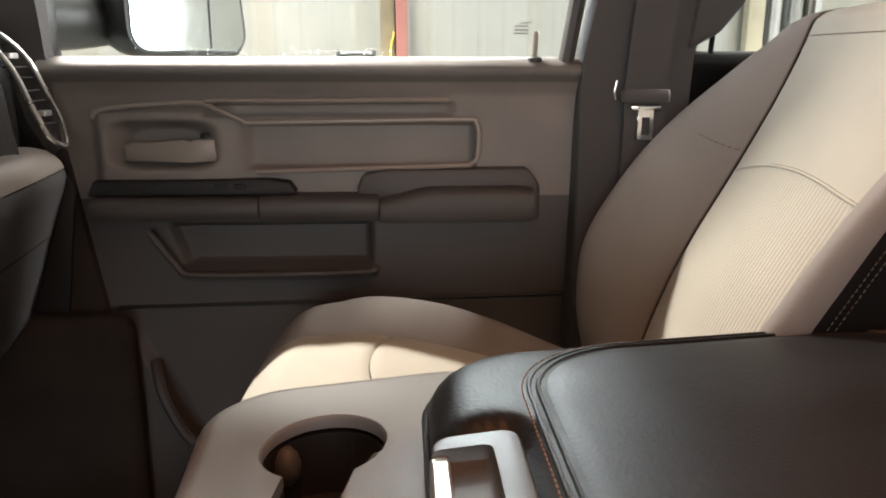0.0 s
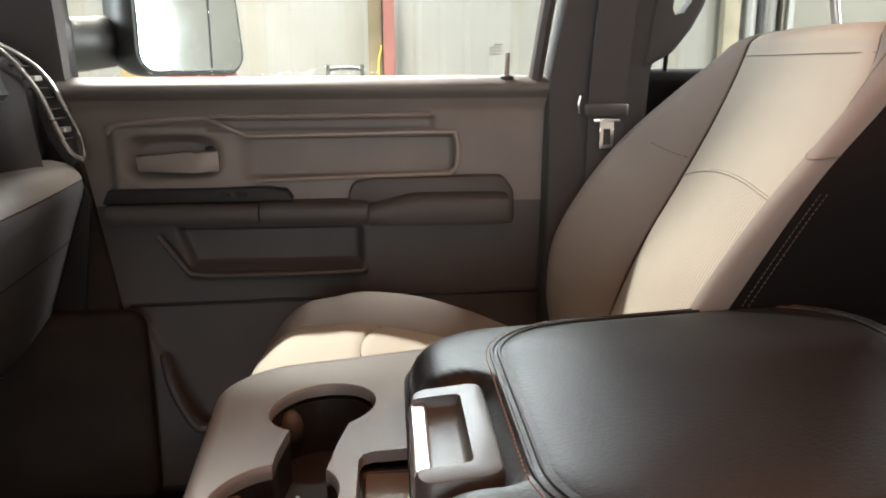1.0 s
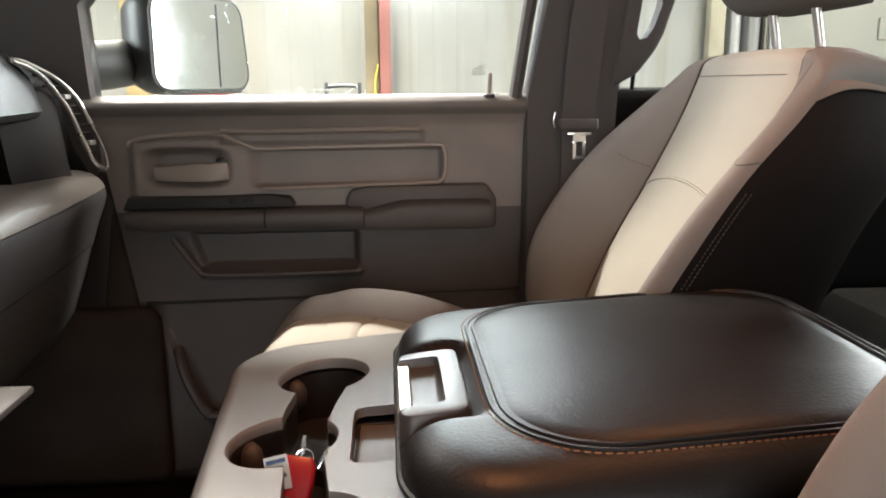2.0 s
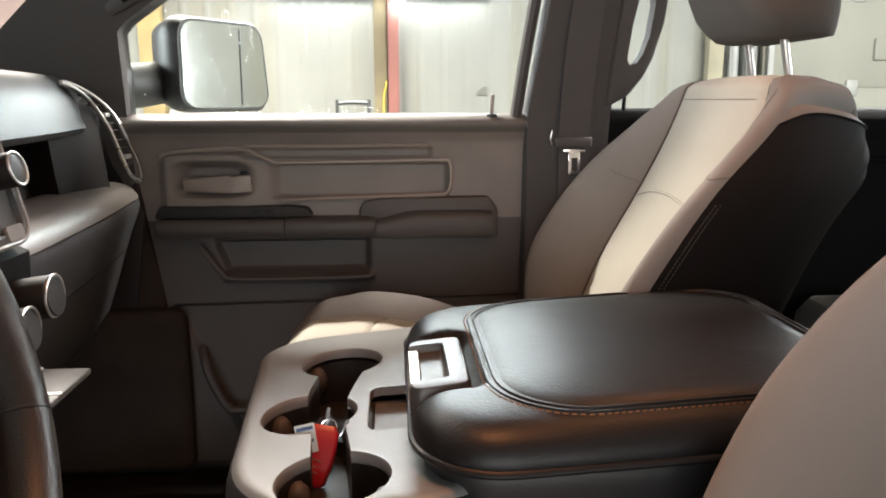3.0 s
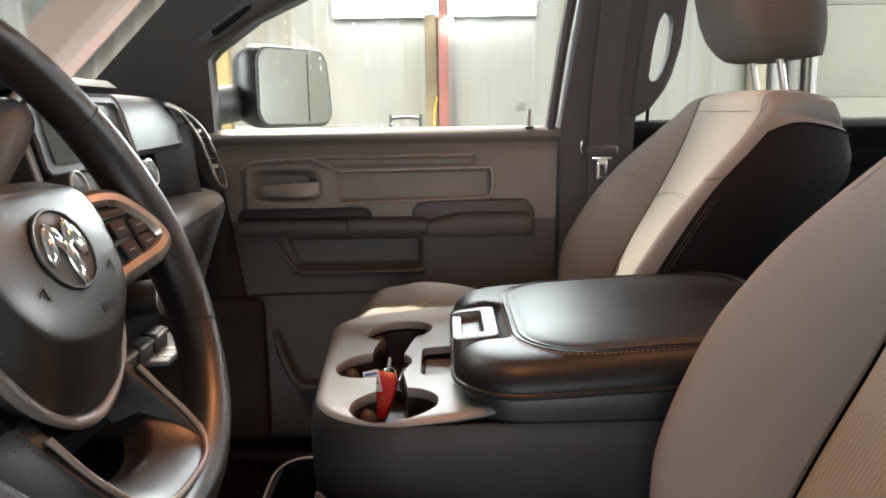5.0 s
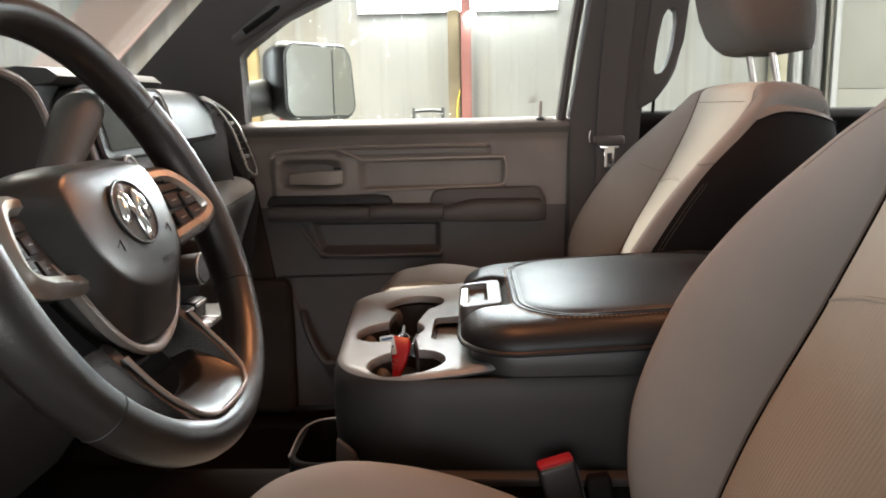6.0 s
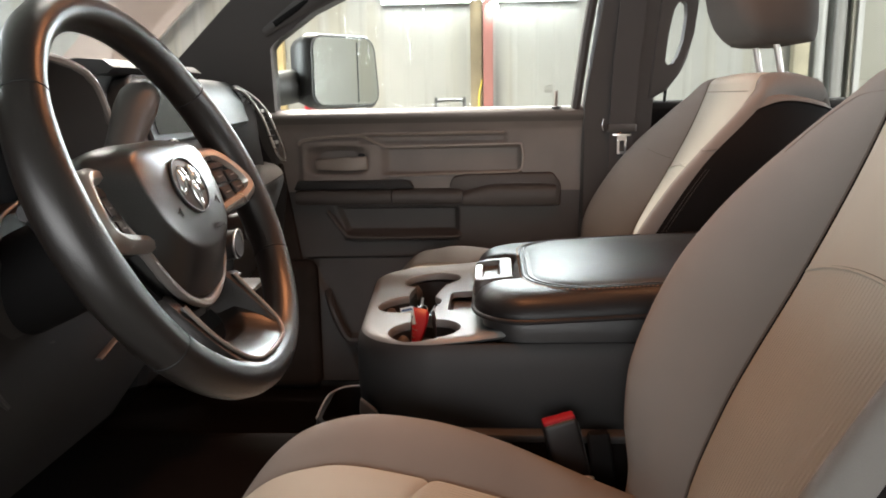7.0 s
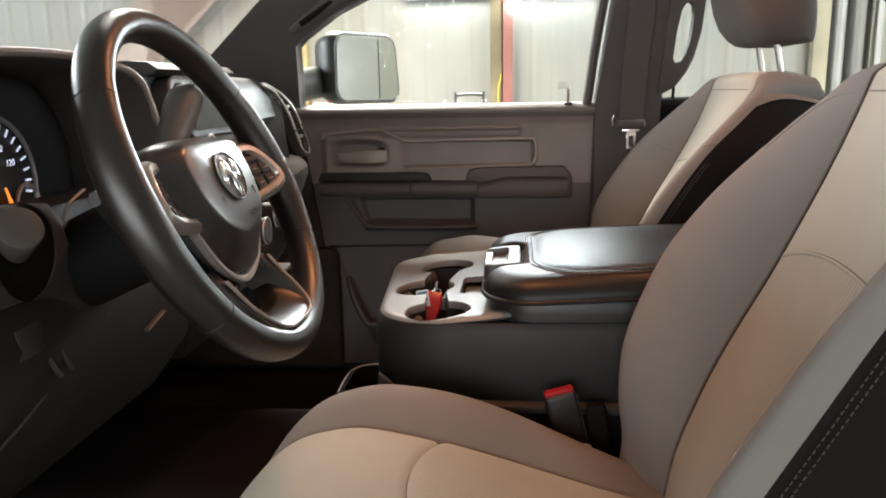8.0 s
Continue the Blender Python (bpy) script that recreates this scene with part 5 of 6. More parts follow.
def bucket_seat(name, label, at):
    s = thing(name, label, "car seat", at, group="front seats")
    # backrest
    for side, nm in ((-1, "bolster"), (1, "bolster")):
        part(nm, grid(lambda u, v, sd=side: back_point(sd, u, *along(v)), 22, 60), CLOTH, s, "taupe cloth bolster")
    lo = lambda u, v: insert_point(2 * u - 1, 1.17 + (arc(2 * u - 1) - 0.002 - 1.17) * v, 0.0)

    def hi(u, v):
        z, r = along(v)
        z0 = arc(2 * u - 1) + 0.002
        if v < 0.86:
            z = z0 + (ZTOP - 0.028 - z0) * v / 0.86
        return insert_point(2 * u - 1, z, r)
    part("lower_insert", grid(lo, 40, 60), RIBBED, s, "cream insert with fine ribs")
    part("upper_insert", grid(hi, 40, 50), CREAM, s, "plain cream upper insert")
    part("insert_seam", tube([Vector(insert_point(u, arc(u), 0)) + Vector((-0.001, 0, 0)) for u in [k / 8 - 1 for k in range(17)]], 0.0022, per=2, seg=6), CREAM, s)
    for side in (-1, 1):
        part("edge_seam", tube([Vector(back_point(side, 0.0, *along(v))) + Vector((0.001, 0, 0)) for v in [k / 30 for k in range(31)]], 0.0016, per=1, seg=6), SEAMCLOTH, s)
    # dark shell behind, cloth over the shoulders
    def round_back(v):
        z, r = along(v)
        fl, fr = Vector(back_raw(-1, 1.0, z, r)), Vector(back_raw(1, 1.0, z, r))
        f0 = Vector(back_raw(1, 1.0, z, 0))
        x0 = lerp([(1.17, 0.50), (1.4, 0.57), (1.6, 0.655), (1.66, 0.680), (1.70, 0.690), (1.745, 0.690)], z)
        xb = x0 - 0.018 * ease(0.0, 1.0, r)
        half = []
        for f, sd in ((fl, -1), (fr, 1)):
            d = xb - f.x
            soft = 0.30 + 0.38 * ease(1.58, 1.74, z)
            row = []
            for k in range(10):
                a = radians(90 * k / 9.4)
                q = Vector((f.x + d * math.sin(a) ** 1.1, f.y * max(0.0, math.cos(a)) ** soft + sd * 0.008 * math.sin(2 * a), f.z + 0.004 * math.sin(a)))
                if r > 0 and k > 0:
                    s0 = max(0.0, min(0.999, (q.x - f0.x) / (x0 - f0.x)))
                    q.y = sd * min(abs(q.y), (f0.y * (1 - s0 ** 1.82) ** (soft / 2) + 0.006) * (1 - 0.05 * r))
                row.append(fall(q))
            half.append(row)
        return half[0] + [fall(Vector((xb + 0.012, 0, z + 0.02 * r)))] + half[1][::-1]
    edge = [0.825, 0.846, 0.853, 0.855, 0.855, 0.855, 0.855, 0.854, 0.853, 0.852]
    edge = edge + [0.852] + edge[::-1]
    fine = 36
    black = [[round_back(edge[k] * j / fine)[k] for k in range(21)] for j in range(fine + 1)]
    cloth = [[round_back(edge[k] + (1 - edge[k]) * j / 20)[k] for k in range(21)] for j in range(21)]
    for _ in range(4):
        smooth = [[(cloth[j - 1][k] + cloth[j][k] * 2 + cloth[j + 1][k]) / 4 for k in range(21)] for j in range(1, 20)]
        for j in range(1, 20):
            cloth[j] = [cloth[j][0]] + smooth[j - 1][1:20] + [cloth[j][20]]
    part("back_shell", rings(black, closed=False, cap=False), SEATBLACK, s, "black vinyl back and sides")
    part("shoulder_cover", rings(cloth, closed=False, cap=False), CLOTH, s, "taupe cloth over the shoulders")
    part("shell_seam", tube([p + Vector((0, 0.001 * (1 if p.y > 0 else -1), 0)) for p in black[-1]], 0.0014, per=3, seg=5), SEATBLACK, s)
    last = round_back(1.0)
    top = [Vector(back_point(-1, 1 - k / 8, *along(1.0))) for k in range(9)] + [Vector(insert_point(k / 6 - 1, *along(1.0))) for k in range(13)] + [Vector(back_point(1, k / 8, *along(1.0))) for k in range(9)]
    rear = []
    for k, p in enumerate(last):
        rear.append(p)
        if 5 <= k < 15:
            rear.append((p + last[k + 1]) / 2)
    part("top_panel", rings([[p.lerp(q, t) + Vector((0, 0, 0.006 * math.sin(math.pi * t))) for p, q in zip(top, rear)] for t in (0, 0.25, 0.5, 0.75, 1)], closed=False, cap=False), CLOTH, s)
    part("top_seam", tube([insert_point(u, *along(0.835)) + Vector((-0.0006, 0, 0.0004)) for u in [k / 8 - 1 for k in range(17)]], 0.0009, per=2, seg=5), SEAMSOFT, s)
    for side in (-1, 1):
        line = [(0.31, 0.90), (0.31, 0.86), (0.30, 0.82), (0.28, 0.78), (0.26, 0.74), (0.23, 0.70)]
        part("bolster_seam", tube([back_point(side, q, *along(v)) + Vector((-0.0003, 0, 0.0002)) for q, v in line], 0.0007, per=5, seg=5), SEAMSOFT, s)
        if side < 0:
            part("bolster_seam", tube([back_point(side, 0.36 + 0.64 * k / 10, *along(0.680 - 0.012 * math.sin(math.pi * k / 10))) + Vector((-0.0003, side * 0.0005, 0)) for k in range(11)], 0.0010, per=2, seg=5), SEAMSOFT, s)
    for side in (-1, 1):
        base = [Vector(back_point(side, 1.0, z, 0)) for z in [1.22 + 0.36 * k / 72 for k in range(73)]]
        bms = []
        for off in (0.009, 0.015):
            for a, b in zip(base, base[1:]):
                p, q = a + Vector((off, side * (0.0022 + 0.25 * off), 0)), a + (b - a) * 0.6 + Vector((off, side * (0.0022 + 0.25 * off), 0))
                bms.append(tube([p, q], 0.0007, per=1, seg=4))
        part("stitching", join(*bms), THREAD, s, "double row of pale stitches")
    # cushion
    def field(x0, x1, u0, u1, nu, nv, lift=0.0):
        def f(u, v):
            uu, x = u0 + (u1 - u0) * u, x0 + (x1 - x0) * v
            p = Vector(cushion_point(uu, x))
            e = min(u, 1 - u) * abs(u1 - u0) * 0.25
            p.z -= 0.005 * (1 - ease(0, 0.006, e)) - lift
            return p
        return grid(f, nu, nv)
    part("cushion_bolster", field(-0.22, 0.36, CUT, 1.0, 28, 60), CLOTH, s)
    part("cushion_bolster", field(-0.22, 0.36, -1.0, -CUT, 28, 60), CLOTH, s)

    def pad_rear(uu):
        return 0.042 - 0.028 * (1 - (uu / CUT) ** 2)

    def pad(u, v):
        uu = CUT * (2 * u - 1)
        x = -0.22 + (pad_rear(uu) + 0.22) * v
        p = Vector(cushion_point(uu, x))
        p.z -= 0.005 * (1 - ease(0, 0.025, min(u, 1 - u))) + 0.004 * ease(0.97, 1.0, v)
        return p
    part("front_pad", grid(pad, 40, 40), CREAM, s, "plain cream front pad")

    def mid(u, v):
        uu = CUT * (2 * u - 1)
        x0 = pad_rear(uu) + 0.001
        p = Vector(cushion_point(uu, x0 + (0.356 - x0) * v))
        p.z -= 0.005 * (1 - ease(0, 0.025, min(u, 1 - u))) + 0.004 * (1 - ease(0, 0.03, v)) - 0.002
        return p
    part("cushion_insert", grid(mid, 40, 40), RIBBED, s, "ribbed cream seat insert")
    # skirt round the cushion and plastic base
    rim = [cushion_point(-1, -0.22 + 0.58 * k / 20) for k in range(20, -1, -1)] + [cushion_point(-1 + 2 * k / 24, -0.22) for k in range(1, 25)] + [cushion_point(1, -0.22 + 0.58 * k / 20) for k in range(1, 21)]
    part("cushion_skirt", rings([[p for p in rim], [(p[0] * 1.0 + (0.012 if p[0] < -0.2 else 0), p[1] * 1.005, p[2] - 0.03) for p in rim], [(p[0] + (0.05 if p[0] < -0.2 else 0), p[1] * 0.97, 1.12) for p in rim]], closed=False, cap=False), CLOTH, s)
    part("seat_base", slab(-0.15, 0.42, -0.215, 0.215, 0.04, [(0.02, 0.935), (0.01, 1.0), (0.0, 1.10), (0.0, 1.125), (0.02, 1.13)]), BLACKPLAST, s, "black plastic seat base")
    # head restraint
    HEAD = ((1.795, 0.090, 0.006, 0.060, 0.60), (1.799, 0.108, 0.030, 0.080, 0.60), (1.812, 0.120, 0.049, 0.085, 0.599), (1.835, 0.127, 0.066, 0.085, 0.598), (1.87, 0.131, 0.080, 0.082, 0.598), (1.92, 0.132, 0.088, 0.075, 0.595), (1.98, 0.128, 0.075, 0.062, 0.592), (2.00, 0.115, 0.05, 0.045, 0.592), (2.006, 0.09, 0.03, 0.03, 0.592))

    def head_ring(z, w, d0, d1, cx, front):
        pts = rrect(-d0, d1, -w, w, min(d0 * 0.9, 0.045), 6)
        return [(cx + (min(dx, 0.026) if front else max(dx, 0.026)), cy * (1 if front else 1.002), z) for dx, cy in pts]
    head = part("head_restraint", rings([head_ring(*row, True) for row in HEAD]), HEADCLOTH, s, "taupe cloth head restraint")
    part("restraint_back", rings([head_ring(*row, False) for row in HEAD]), HEADCLOTH, head, "shade-toned cloth back of the restraint")
    for y in (-0.062, 0.062):
        part("post", rod((0.632, y, 1.74), (0.610, y, 1.82), 0.0066, 12), DULLSILVER, head)
        part("post_collar", rod((0.632, y, 1.752), (0.630, y, 1.764), 0.012, 14, 0.002), BLACKPLAST, head)
    return s


driver = bucket_seat("driver_seat", "taupe and cream cloth driver seat with ribbed insert", (0, -0.085, 0))
passenger = copy_thing(driver, pose(0.066, 0.905, 0.024))
passenger.name = "passenger_seat"
for ob in passenger.children_recursive:
    ob.data = ob.data.copy()
    on_head = ob.name.split(".")[0] in ("head_restraint", "restraint_back", "post", "post_collar")
    for v in ob.data.vertices:
        if ob.name.split(".")[0] in ("front_pad", "cushion_insert"):
            x = v.co.x - 0.055 * ease(-0.2, 0.0, v.co.x) * (1 - ease(0.1, 0.34, v.co.x))
            v.co.z += cushion_top(x) - cushion_top(v.co.x)
            v.co.x = x
        if v.co.z < 1.79 and not on_head:
            # this seat's inner bolster is fuller and its shoulders reach further back
            w = (1 - ease(-0.20, -0.10, v.co.y)) * ease(1.20, 1.36, v.co.z) * ease(0.2, 0.3, v.co.x)
            v.co.x += 0.018 * w + 0.036 * ease(0.56, 0.68, v.co.x) * ease(1.45, 1.68, v.co.z)
            v.co.y -= 0.025 * w
            v.co.z += 0.014 * ease(-0.23, -0.19, v.co.x) * (1 - ease(-0.16, -0.08, v.co.x)) * ease(1.17, 1.20, v.co.z)
        if v.co.z < 1.79:
            v.co.z -= 0.024 * ease(1.42, 1.74, v.co.z)
for ob in [o for o in passenger.children if o.name.startswith("bolster_seam")]:
    if sum(v.co.y for v in ob.data.vertices) > 0:
        bpy.data.objects.remove(ob)
tagged(passenger, "taupe and cream cloth front passenger seat beside the console", "car seat")

for ob in driver.children:
    if ob.name.split(".")[0] in ("bolster", "bolster_seam"):
        for v in ob.data.vertices:
            v.co.x += 0.014 * ease(0.14, 0.20, v.co.y) * ease(1.18, 1.28, v.co.z) * (1 - ease(1.40, 1.54, v.co.z))

for ob in [o for o in driver.children if o.name.startswith("bolster_seam")]:
    if sum(v.co.y for v in ob.data.vertices) > 0:
        bpy.data.objects.remove(ob)
line = [(0.49, 0.735), (0.45, 0.78), (0.38, 0.81), (0.27, 0.828), (0.06, 0.832)]
part("bolster_seam", tube([back_point(1, q, *along(v)) + Vector((-0.0003, 0, 0.0002)) for q, v in line], 0.0005, per=5, seg=6), SEAMSOFT, driver)

dart = [Vector(back_point(1, 0.22 * k / 8, 1.552 + 0.022 * k / 8, 0)) + Vector((-0.0006, 0, 0)) for k in range(9)]
part("dart_stitch", join(*[tube([p, p.lerp(q, 0.6)], 0.0007, per=1, seg=4) for p, q in zip(dart, dart[1:])]), SEAMCLOTH, passenger)

for ob in driver.children:
    if ob.name.startswith("head_restraint"):
        ob.location.x -= 0.022

bench = thing("rear_bench", "taupe cloth rear bench seat behind the front seats", "car seat", (1.13, 0.43, 0.93))
part("cushion", slab(-0.23, 0.30, -0.74, 0.775, 0.07, [(0.04, 0.12), (0.01, 0.16), (0.0, 0.25), (0.01, 0.355), (0.035, 0.388), (0.09, 0.398)]), CLOTH, bench)
part("backrest", moved(slab(-0.07, 0.07, -0.72, 0.72, 0.05, [(0.02, 0), (0, 0.05), (0, 0.5), (0.02, 0.55), (0.05, 0.56)]), pose(0.36, 0, 0.30, 0, 12, 0)), CLOTH, bench)
part("base", box(-0.15, 0.40, -0.70, 0.70, 0.002, 0.13, 0.01), BLACKPLAST, bench)

# ---- console ----
console = thing("centre_console", "grey and black centre console with three cup holders", "console", (0.1, 0.45, 0.935))
CO = Vector((0.1, 0.45, 0.935))


def cpart(name, bm, mat, parent=None, label="", smooth=True):
    return part(name, moved(bm, Matrix.Translation(-CO)), mat, parent or console, label, smooth)


def console_line(inset, y0=0.225, y1=0.735, front=-0.106, back=0.60):
    """The console's outline in plan, round at the front."""
    pts = []
    for r, cy, a0 in ((0.13, y0 + 0.13, 270), (0.08, y1 - 0.08, 180)):
        for k in range(13):
            t = radians(a0 - 90 * k / 12)
            x, y = front + r + (r - inset) * math.cos(t), cy + (r - inset) * math.sin(t)
            pts.append((x - 0.075 * (y - 0.50) * (1 - ease(-0.02, 0.05, x)), y))
    pts.append((back, y1 - inset))
    pts.append((back, y0 + inset))
    return pts


def plate_z(x):
    return 1.393 + 0.10 * max(-0.12, min(x, 0.11))


def plate_line(inset):
    """Outline of the cup plate: round in front, drawn in under the lid at the back."""
    front = [p for p in console_line(inset)[:26]]
    far = [(0.11, 0.735 - inset), (0.15, 0.72 - inset), (0.19, 0.69 - inset)]
    near = [(0.172, 0.305 + inset), (0.165, 0.281 + inset), (0.154, 0.260 + inset), (0.137, 0.243 + inset), (0.113, 0.231 + inset), (0.084, 0.2262 + inset), (0.050, 0.225 + inset)]
    return front + far + near


tray_top = rings([[(x, y, z + plate_z(x)) for x, y in plate_line(i)] for i, z in ((0.012, -0.012), (0.0035, -0.0062), (0.006, -0.0030), (0.010, -0.0010), (0.016, 0.0), (0.019, 0.0))])
CUPS = ((0.013, 0.290, 0.0515), (-0.025, 0.445, 0.051), (0.001, 0.606, 0.0505))


def flared(cx, cy, r):
    """A round cutter whose mouth is rounded over at the plate's top."""
    loops = []
    for grow, dz in ((0, None), (0, -0.005), (0.0012, -0.0022), (0.0035, 0.0004), (0.006, 0.004), (0.006, 0.1)):
        loop = []
        for k in range(56):
            x, y = cx + (r + grow) * math.cos(k * math.pi / 28), cy + (r + grow) * math.sin(k * math.pi / 28)
            loop.append((x, y, 1.316 if dz is None else plate_z(x) + dz))
        loops.append(loop)
    return rings(loops)


def cup_cutters():
    c = [flared(*cup) for cup in CUPS]
    c.append(prism([(-0.012, 0.32), (0.030, 0.31), (0.020, 0.38), (0.014, 0.42), (-0.02, 0.42)], "z", 1.335, 1.5))
    c.append(prism([(-0.034, 0.45), (0.010, 0.45), (0.020, 0.52), (0.032, 0.58), (-0.024, 0.58), (-0.032, 0.52)], "z", 1.335, 1.5))
    c.append(box(0.040, 0.16, 0.383, 0.503, 1.374, 1.5, 0.012))
    return c


cpart("cup_plate", carved(tray_top, *cup_cutters()), CONSOLEGREY, label="light grey cup holder plate")
liner = rings([[(x, y, z + (plate_z(x) if z < 0.5 else 0)) for x, y in console_line(i, back=0.60)] for i, z in ((0.03, 1.30), (0.022, -0.050), (0.022, -0.0125))])
cpart("cup_liner", carved(liner, *cup_cutters()), BLACKPLAST, label="black cup holder liner", smooth=False)
cpart("slot_mat", box(0.046, 0.15, 0.389, 0.497, 1.3745, 1.378, 0.001), CONSOLEGREY)
for cx, cy, r in CUPS:
    for a in (20, 140):
        t = radians(a)
        cpart("cup_grip", ball((cx + (r - 0.003) * math.cos(t), cy + (r - 0.003) * math.sin(t), 1.355), 0.016, (0.8, 0.8, 1.2)), ARMPAD)
cpart("body", rings([[(x, y, z if z > 0.5 else plate_z(x) + z) for x, y in console_line(i)] for i, z in ((0.05, 0.94), (0.035, 1.06), (0.010, 1.20), (-0.001, 1.26), (-0.004, 1.31), (-0.004, -0.04), (-0.0025, -0.022), (0.0008, -0.0108), (0.0035, -0.0065), (0.008, -0.0062))], cap=False), DARKPLAST, label="charcoal console body")

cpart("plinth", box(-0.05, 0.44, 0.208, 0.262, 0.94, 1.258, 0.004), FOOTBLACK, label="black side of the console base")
cpart("side_rail", box(-0.055, 0.43, 0.200, 0.252, 1.2585, 1.2705, 0.003), PANELGREY, label="grey rail along the console base")
cpart("front_bracket", prism([(-0.086, 1.20), (-0.080, 1.300), (-0.056, 1.280), (-0.03, 1.20)], "y", 0.250, 0.262, 0.003), PANELGREY)
cpart("lid_base", slab(0.098, 0.55, 0.232, 0.668, 0.07, [(0.006, 1.35), (0.001, 1.38), (0.0, 1.405), (0.0, 1.424), (0.004, 1.43)]), BLACKPLAST)


def tilted(bm):
    """The lid rises a little to the rear and is crowned across."""
    for v in bm.verts:
        v.co.z += 0.004 + 0.058 * (v.co.x - 0.30) - 0.007 * ((v.co.y - 0.437) / 0.232) ** 4
    return bm


LX, LY = 0.538, 0.668


def outline(x0, x1, y0, y1, r, n=200):
    """Evenly spaced points round a rectangle with round corners."""
    pts = [Vector((x, y, 0)) for x, y in rrect(x0, x1, y0, y1, r, 10)]
    pts.append(pts[0])
    total = sum((b - a).length for a, b in zip(pts, pts[1:]))
    out, k, run = [], 0, 0.0
    for i in range(n):
        d = total * i / n
        while run + (pts[k + 1] - pts[k]).length < d:
            run += (pts[k + 1] - pts[k]).length
            k += 1
        out.append(pts[k].lerp(pts[k + 1], (d - run) / (pts[k + 1] - pts[k]).length))
    return out


def latch_dip(x, y):
    """How far the leather sinks round the latch."""
    dx, dy = max(0.0, x - 0.138), max(0.0, abs(y - 0.424) - 0.070)
    d = math.hypot(dx, dy)
    return 0.017 * (1 - ease(0.004, 0.024, d))


lid_rows = []
for inset, z in ((0.010, 1.424), (0.002, 1.428), (0.0, 1.435), (0.0015, 1.442), (0.005, 1.449), (0.010, 1.4545), (0.016, 1.4585), (0.023, 1.4615), (0.031, 1.4635), (0.040, 1.4645), (0.050, 1.4649), (0.060, 1.465), (0.070, 1.4651), (0.080, 1.4651), (0.09, 1.4652)):
    lid_rows.append([(p.x, p.y, max(1.4255 + inset * 0.02, z - latch_dip(p.x, p.y) * ease(1.43, 1.455, z))) for p in outline(0.085 + inset, LX - inset, 0.226 + inset, LY - inset, max(0.004, 0.085 - inset))])
lid = cpart("lid", tilted(rings(lid_rows)), LEATHER, label="black leather padded lid")
cpart("lid_pad", tilted(slab(0.168, LX - 0.03, 0.266, LY - 0.040, 0.085, [(0.0, 1.452), (0.002, 1.4640), (0.006, 1.4662), (0.020, 1.4680), (0.05, 1.4700), (0.09, 1.4712), (0.13, 1.4716), (0.16, 1.4717)], 12)), LEATHER, lid, "raised black leather pad")
for grow in (0.0, 0.007):
    cpart("piping", tilted(tube([(x, y, 1.4650 - grow * 0.05) for x, y in rrect(0.166 - grow, LX - 0.028 + grow, 0.264 - grow, LY - 0.038 + grow, 0.087 + grow, 10)], 0.0020, closed=True, per=1, seg=6)), LEATHER, lid)
cpart("welt", tilted(tube([(x, y, 1.4315) for x, y in rrect(0.084, LX, 0.225, LY + 0.001, 0.086, 10)], 0.0036, closed=True, per=1, seg=8)), LEATHER, lid)
stitches = []
ring_pts = [Vector((x, y, 1.4652)) for x, y in rrect(0.154, LX - 0.02, 0.252, LY - 0.028, 0.097, 10)]
for a, c in zip(ring_pts, ring_pts[1:]):
    n = max(1, int((c - a).length / 0.006))
    for k in range(n):
        p, q = a.lerp(c, k / n), a.lerp(c, (k + 0.6) / n)
        stitches.append(tube([p, q], 0.0007, per=1, seg=4))
cpart("stitching", tilted(join(*stitches)), BROWNTHREAD, lid, "brown stitches")
def sloped(bm):
    """The latch follows the lid's falling front edge."""
    for v in bm.verts:
        v.co.z += 0.006 - 0.05 * (0.146 - v.co.x)
    return tilted(bm)


latch = cpart("latch", sloped(carved(slab(0.084, 0.144, 0.348, 0.500, 0.014, [(0, 1.42), (0, 1.453), (0.002, 1.457), (0.006, 1.458)]), box(0.07, 0.124, 0.368, 0.480, 1.447, 1.48, 0.006))), LATCHGREY, lid, "grey plastic latch")
cpart("latch_bar", sloped(slab(0.083, 0.096, 0.368, 0.480, 0.004, [(0, 1.425), (0, 1.452), (0.002, 1.454)])), SILVER, lid, "bright silver latch bar")

tag = thing("key_tag", "red key tag and pale blue card standing in the cup holder", "key tag", (-0.010, 0.395, 1.368))
lean = pose(0, 0, 0, -30, 8, -8)
fob_rows = []
for z, w, d in ((-0.036, 0.015, 0.003), (-0.032, 0.0185, 0.0055), (-0.012, 0.020, 0.006), (0.006, 0.0195, 0.006), (0.020, 0.017, 0.0055), (0.027, 0.012, 0.003)):
    fob_rows.append([(x - 0.003 + 0.10 * z, y, z) for x, y in rrect(-w, w, -d, d, d * 0.8, 4)])
fob = part("fob", moved(rings(fob_rows), lean), RED, tag, "worn red plastic tag")
CARD = material("blue_white_card", (0.46, 0.66, 0.78), 0.5, vary=0.1)
CARDBLUE = material("dark_blue_print", (0.04, 0.10, 0.24), 0.5, vary=0.1)
leaf = lean @ pose(-0.0125, -0.0072, 0.009, 0, -22, 4)
card = part("card", moved(box(-0.013, 0.008, -0.0008, 0.0008, -0.013, 0.017, 0.0004), leaf), CARD, tag, "pale blue card with dark bars")
for k, (a, b) in enumerate(((-0.011, 0.006), (-0.011, 0.003), (-0.011, 0.005), (-0.011, -0.001))):
    part("card_bar", moved(box(a, b, -0.0014, -0.0008, 0.0105 - 0.0065 * k, 0.0140 - 0.0065 * k, 0), leaf), CARDBLUE, card)
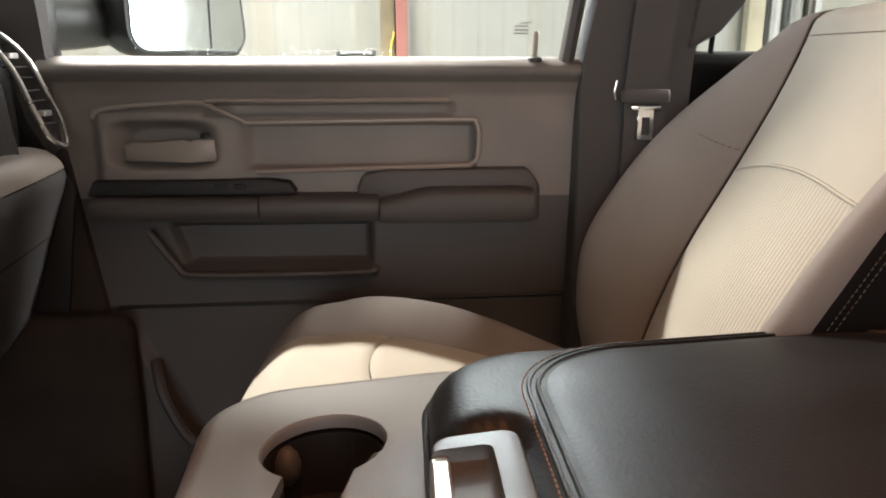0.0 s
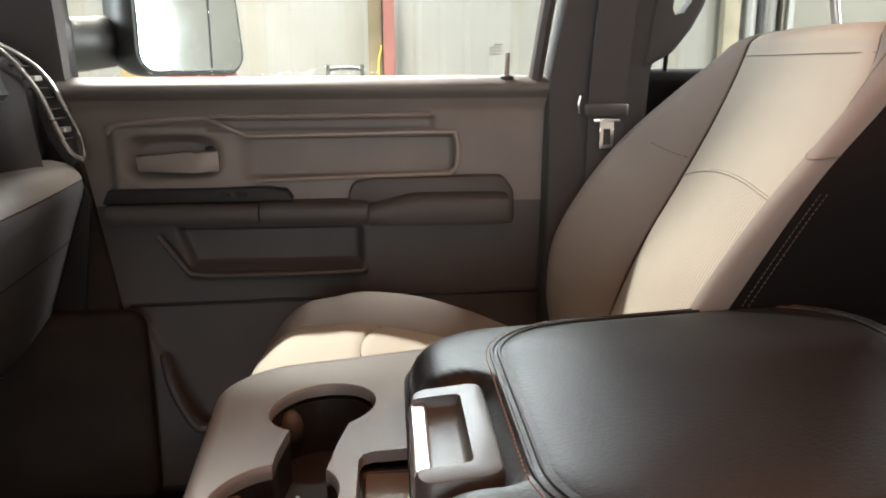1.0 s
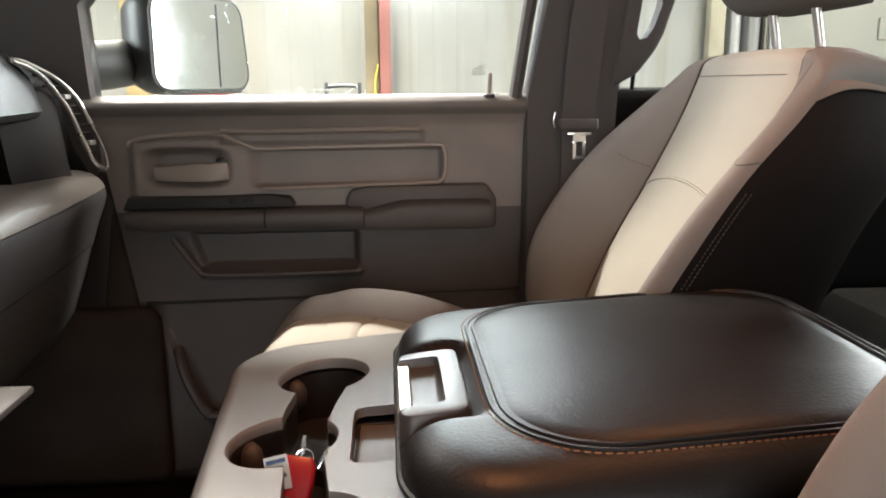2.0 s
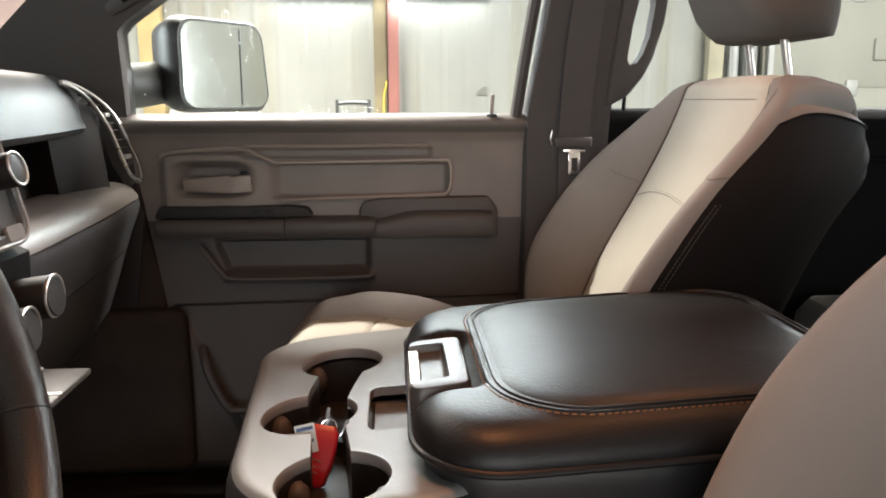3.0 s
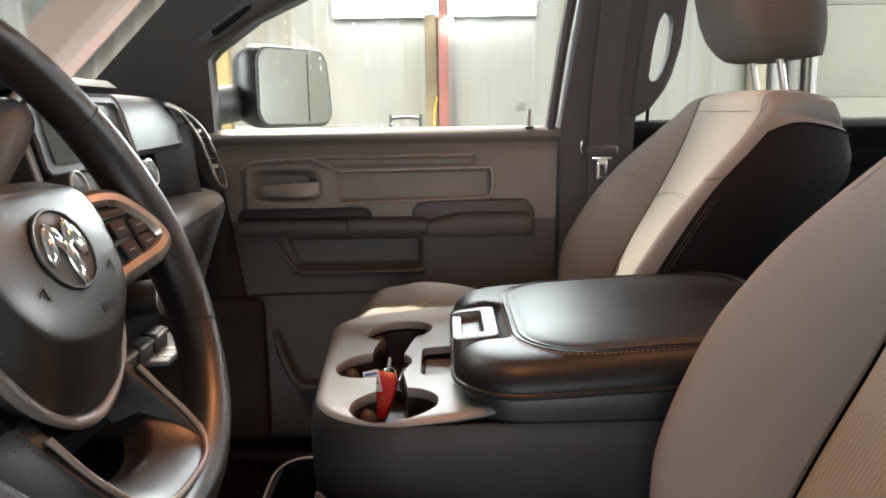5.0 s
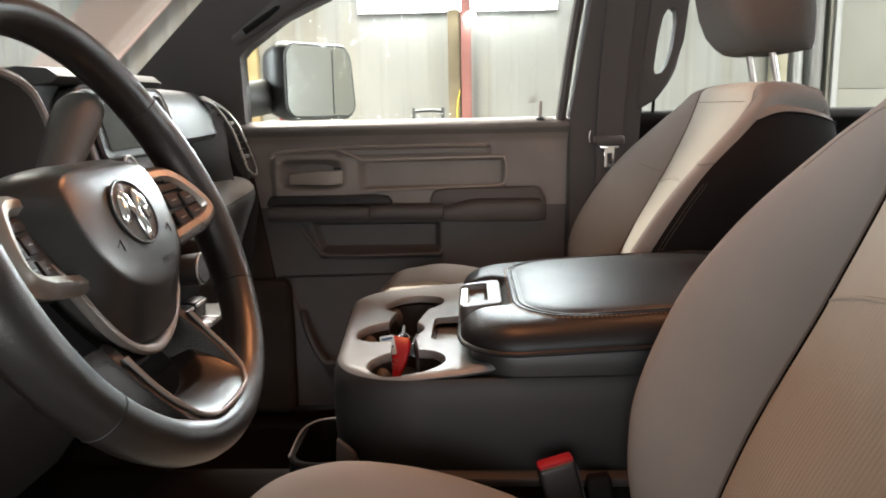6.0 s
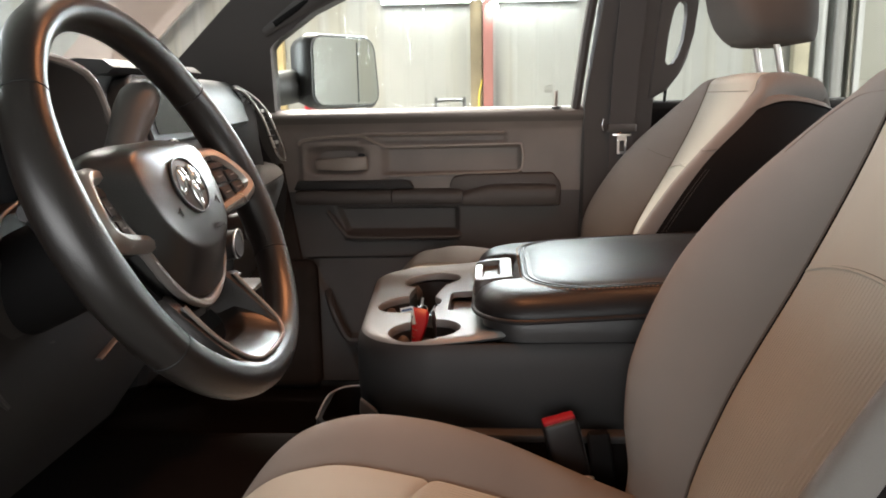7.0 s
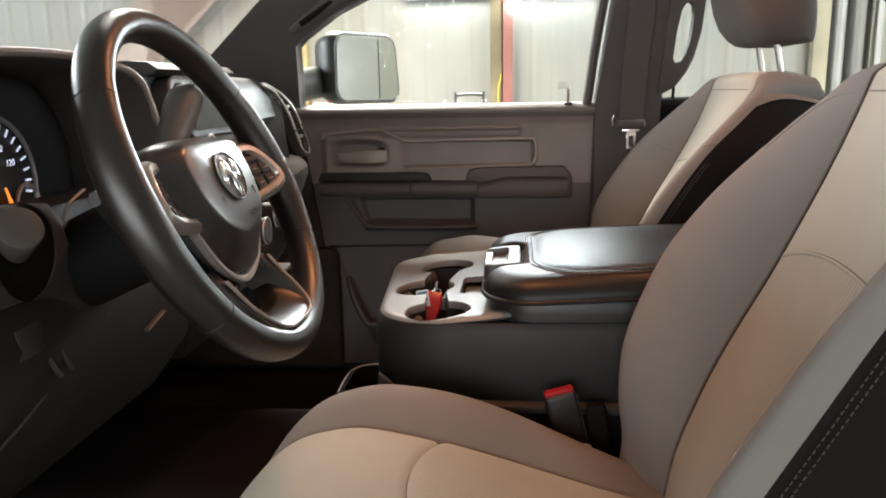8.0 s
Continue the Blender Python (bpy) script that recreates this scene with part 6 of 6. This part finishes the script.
for k, (a, b) in enumerate(((-0.010, 0.008), (-0.011, 0.004), (-0.009, 0.006))):
    part("fob_bar", moved(tube([(a - 0.004, -0.0066, -0.010 - 0.006 * k), ((a + b) / 2 - 0.004, -0.0068, -0.0085 - 0.006 * k), (b - 0.004, -0.0066, -0.0105 - 0.006 * k)], 0.0006, per=3, seg=4), lean), STACKGREY, fob)
part("key", moved(join(box(-0.0016, 0.0020, -0.001, 0.001, 0.022, 0.046, 0.0005), box(0.0020, 0.0032, -0.001, 0.001, 0.030, 0.033, 0.0003), box(0.0020, 0.0030, -0.001, 0.001, 0.036, 0.040, 0.0003)), lean), CHROME, tag, "thin steel key")
part("key", moved(box(-0.0015, 0.0015, -0.001, 0.001, 0.020, 0.038, 0.0006), lean @ pose(0.011, 0, 0, 0, 18, 0)), CHROME, tag)
part("key_ring", moved(tube([(0.004 + 0.008 * math.cos(a), 0.0015 * math.sin(2 * a), 0.026 + 0.008 * math.sin(a)) for a in (k * math.pi / 6 for k in range(12))], 0.0008, closed=True, per=2, seg=5), lean), CHROME, tag)

tray = thing("floor_tray", "black floor tray with a bright rim before the console", "tray", (-0.13, 0.47, 1.08))
part("bin", carved(slab(-0.057, 0.09, -0.09, 0.09, 0.04, [(0.02, 0), (0.0, 0.02), (0.0, 0.117), (0.003, 0.12)]), slab(-0.047, 0.12, -0.08, 0.08, 0.03, [(0.0, 0.02), (0.0, 0.2)])), FOOTBLACK, tray)
part("rim", tube([(-0.055, -0.06, 0.120), (-0.057, 0.03, 0.120), (-0.045, 0.068, 0.120), (-0.02, 0.087, 0.120), (0.03, 0.09, 0.120)], 0.0018), GREYMETAL, tray, "bright rim")

buckle = thing("belt_buckle", "black seat belt buckle with a red release beside the driver seat", "buckle", (0.212, 0.175, 1.25))
tilt = pose(0, 0, 0, 0, -14, 8)
part("body", moved(slab(-0.023, 0.023, -0.013, 0.013, 0.006, [(0.003, -0.03), (0, -0.026), (0, 0.052), (0.001, 0.056), (0.003, 0.0575)]), tilt), BLACKPLAST, buckle)
part("release", moved(slab(-0.0215, 0.0215, -0.0095, 0.0085, 0.003, [(0, 0.0565), (0, 0.0605), (0.0015, 0.062)]), tilt), RED, buckle, "red release button")
part("body_edge", moved(tube([(0.0232, -0.0115, -0.02), (0.0232, -0.0115, 0.02), (0.0232, -0.0115, 0.052)], 0.0008, per=2, seg=5), tilt), PANELGREY, buckle)
part("stalk", tube([tilt @ Vector((0, 0, -0.03)), Vector((0.03, 0, -0.10)), Vector((0.06, 0, -0.16))], 0.012, flat=0.5), BLACKPLAST, buckle)
part("anchor", moved(slab(-0.015, 0.015, -0.010, 0.010, 0.005, [(0.002, -0.04), (0, -0.03), (0, 0.030), (0.003, 0.036)]), pose(0.044, 0.004, 0.0, 0, -8, 0)), FOOTBLACK, buckle)
part("anchor_bolt", moved(ball((0, 0, 0), 0.0065, (1.2, 0.7, 0.55)), pose(0.026, -0.016, -0.020)), SILVER, buckle)
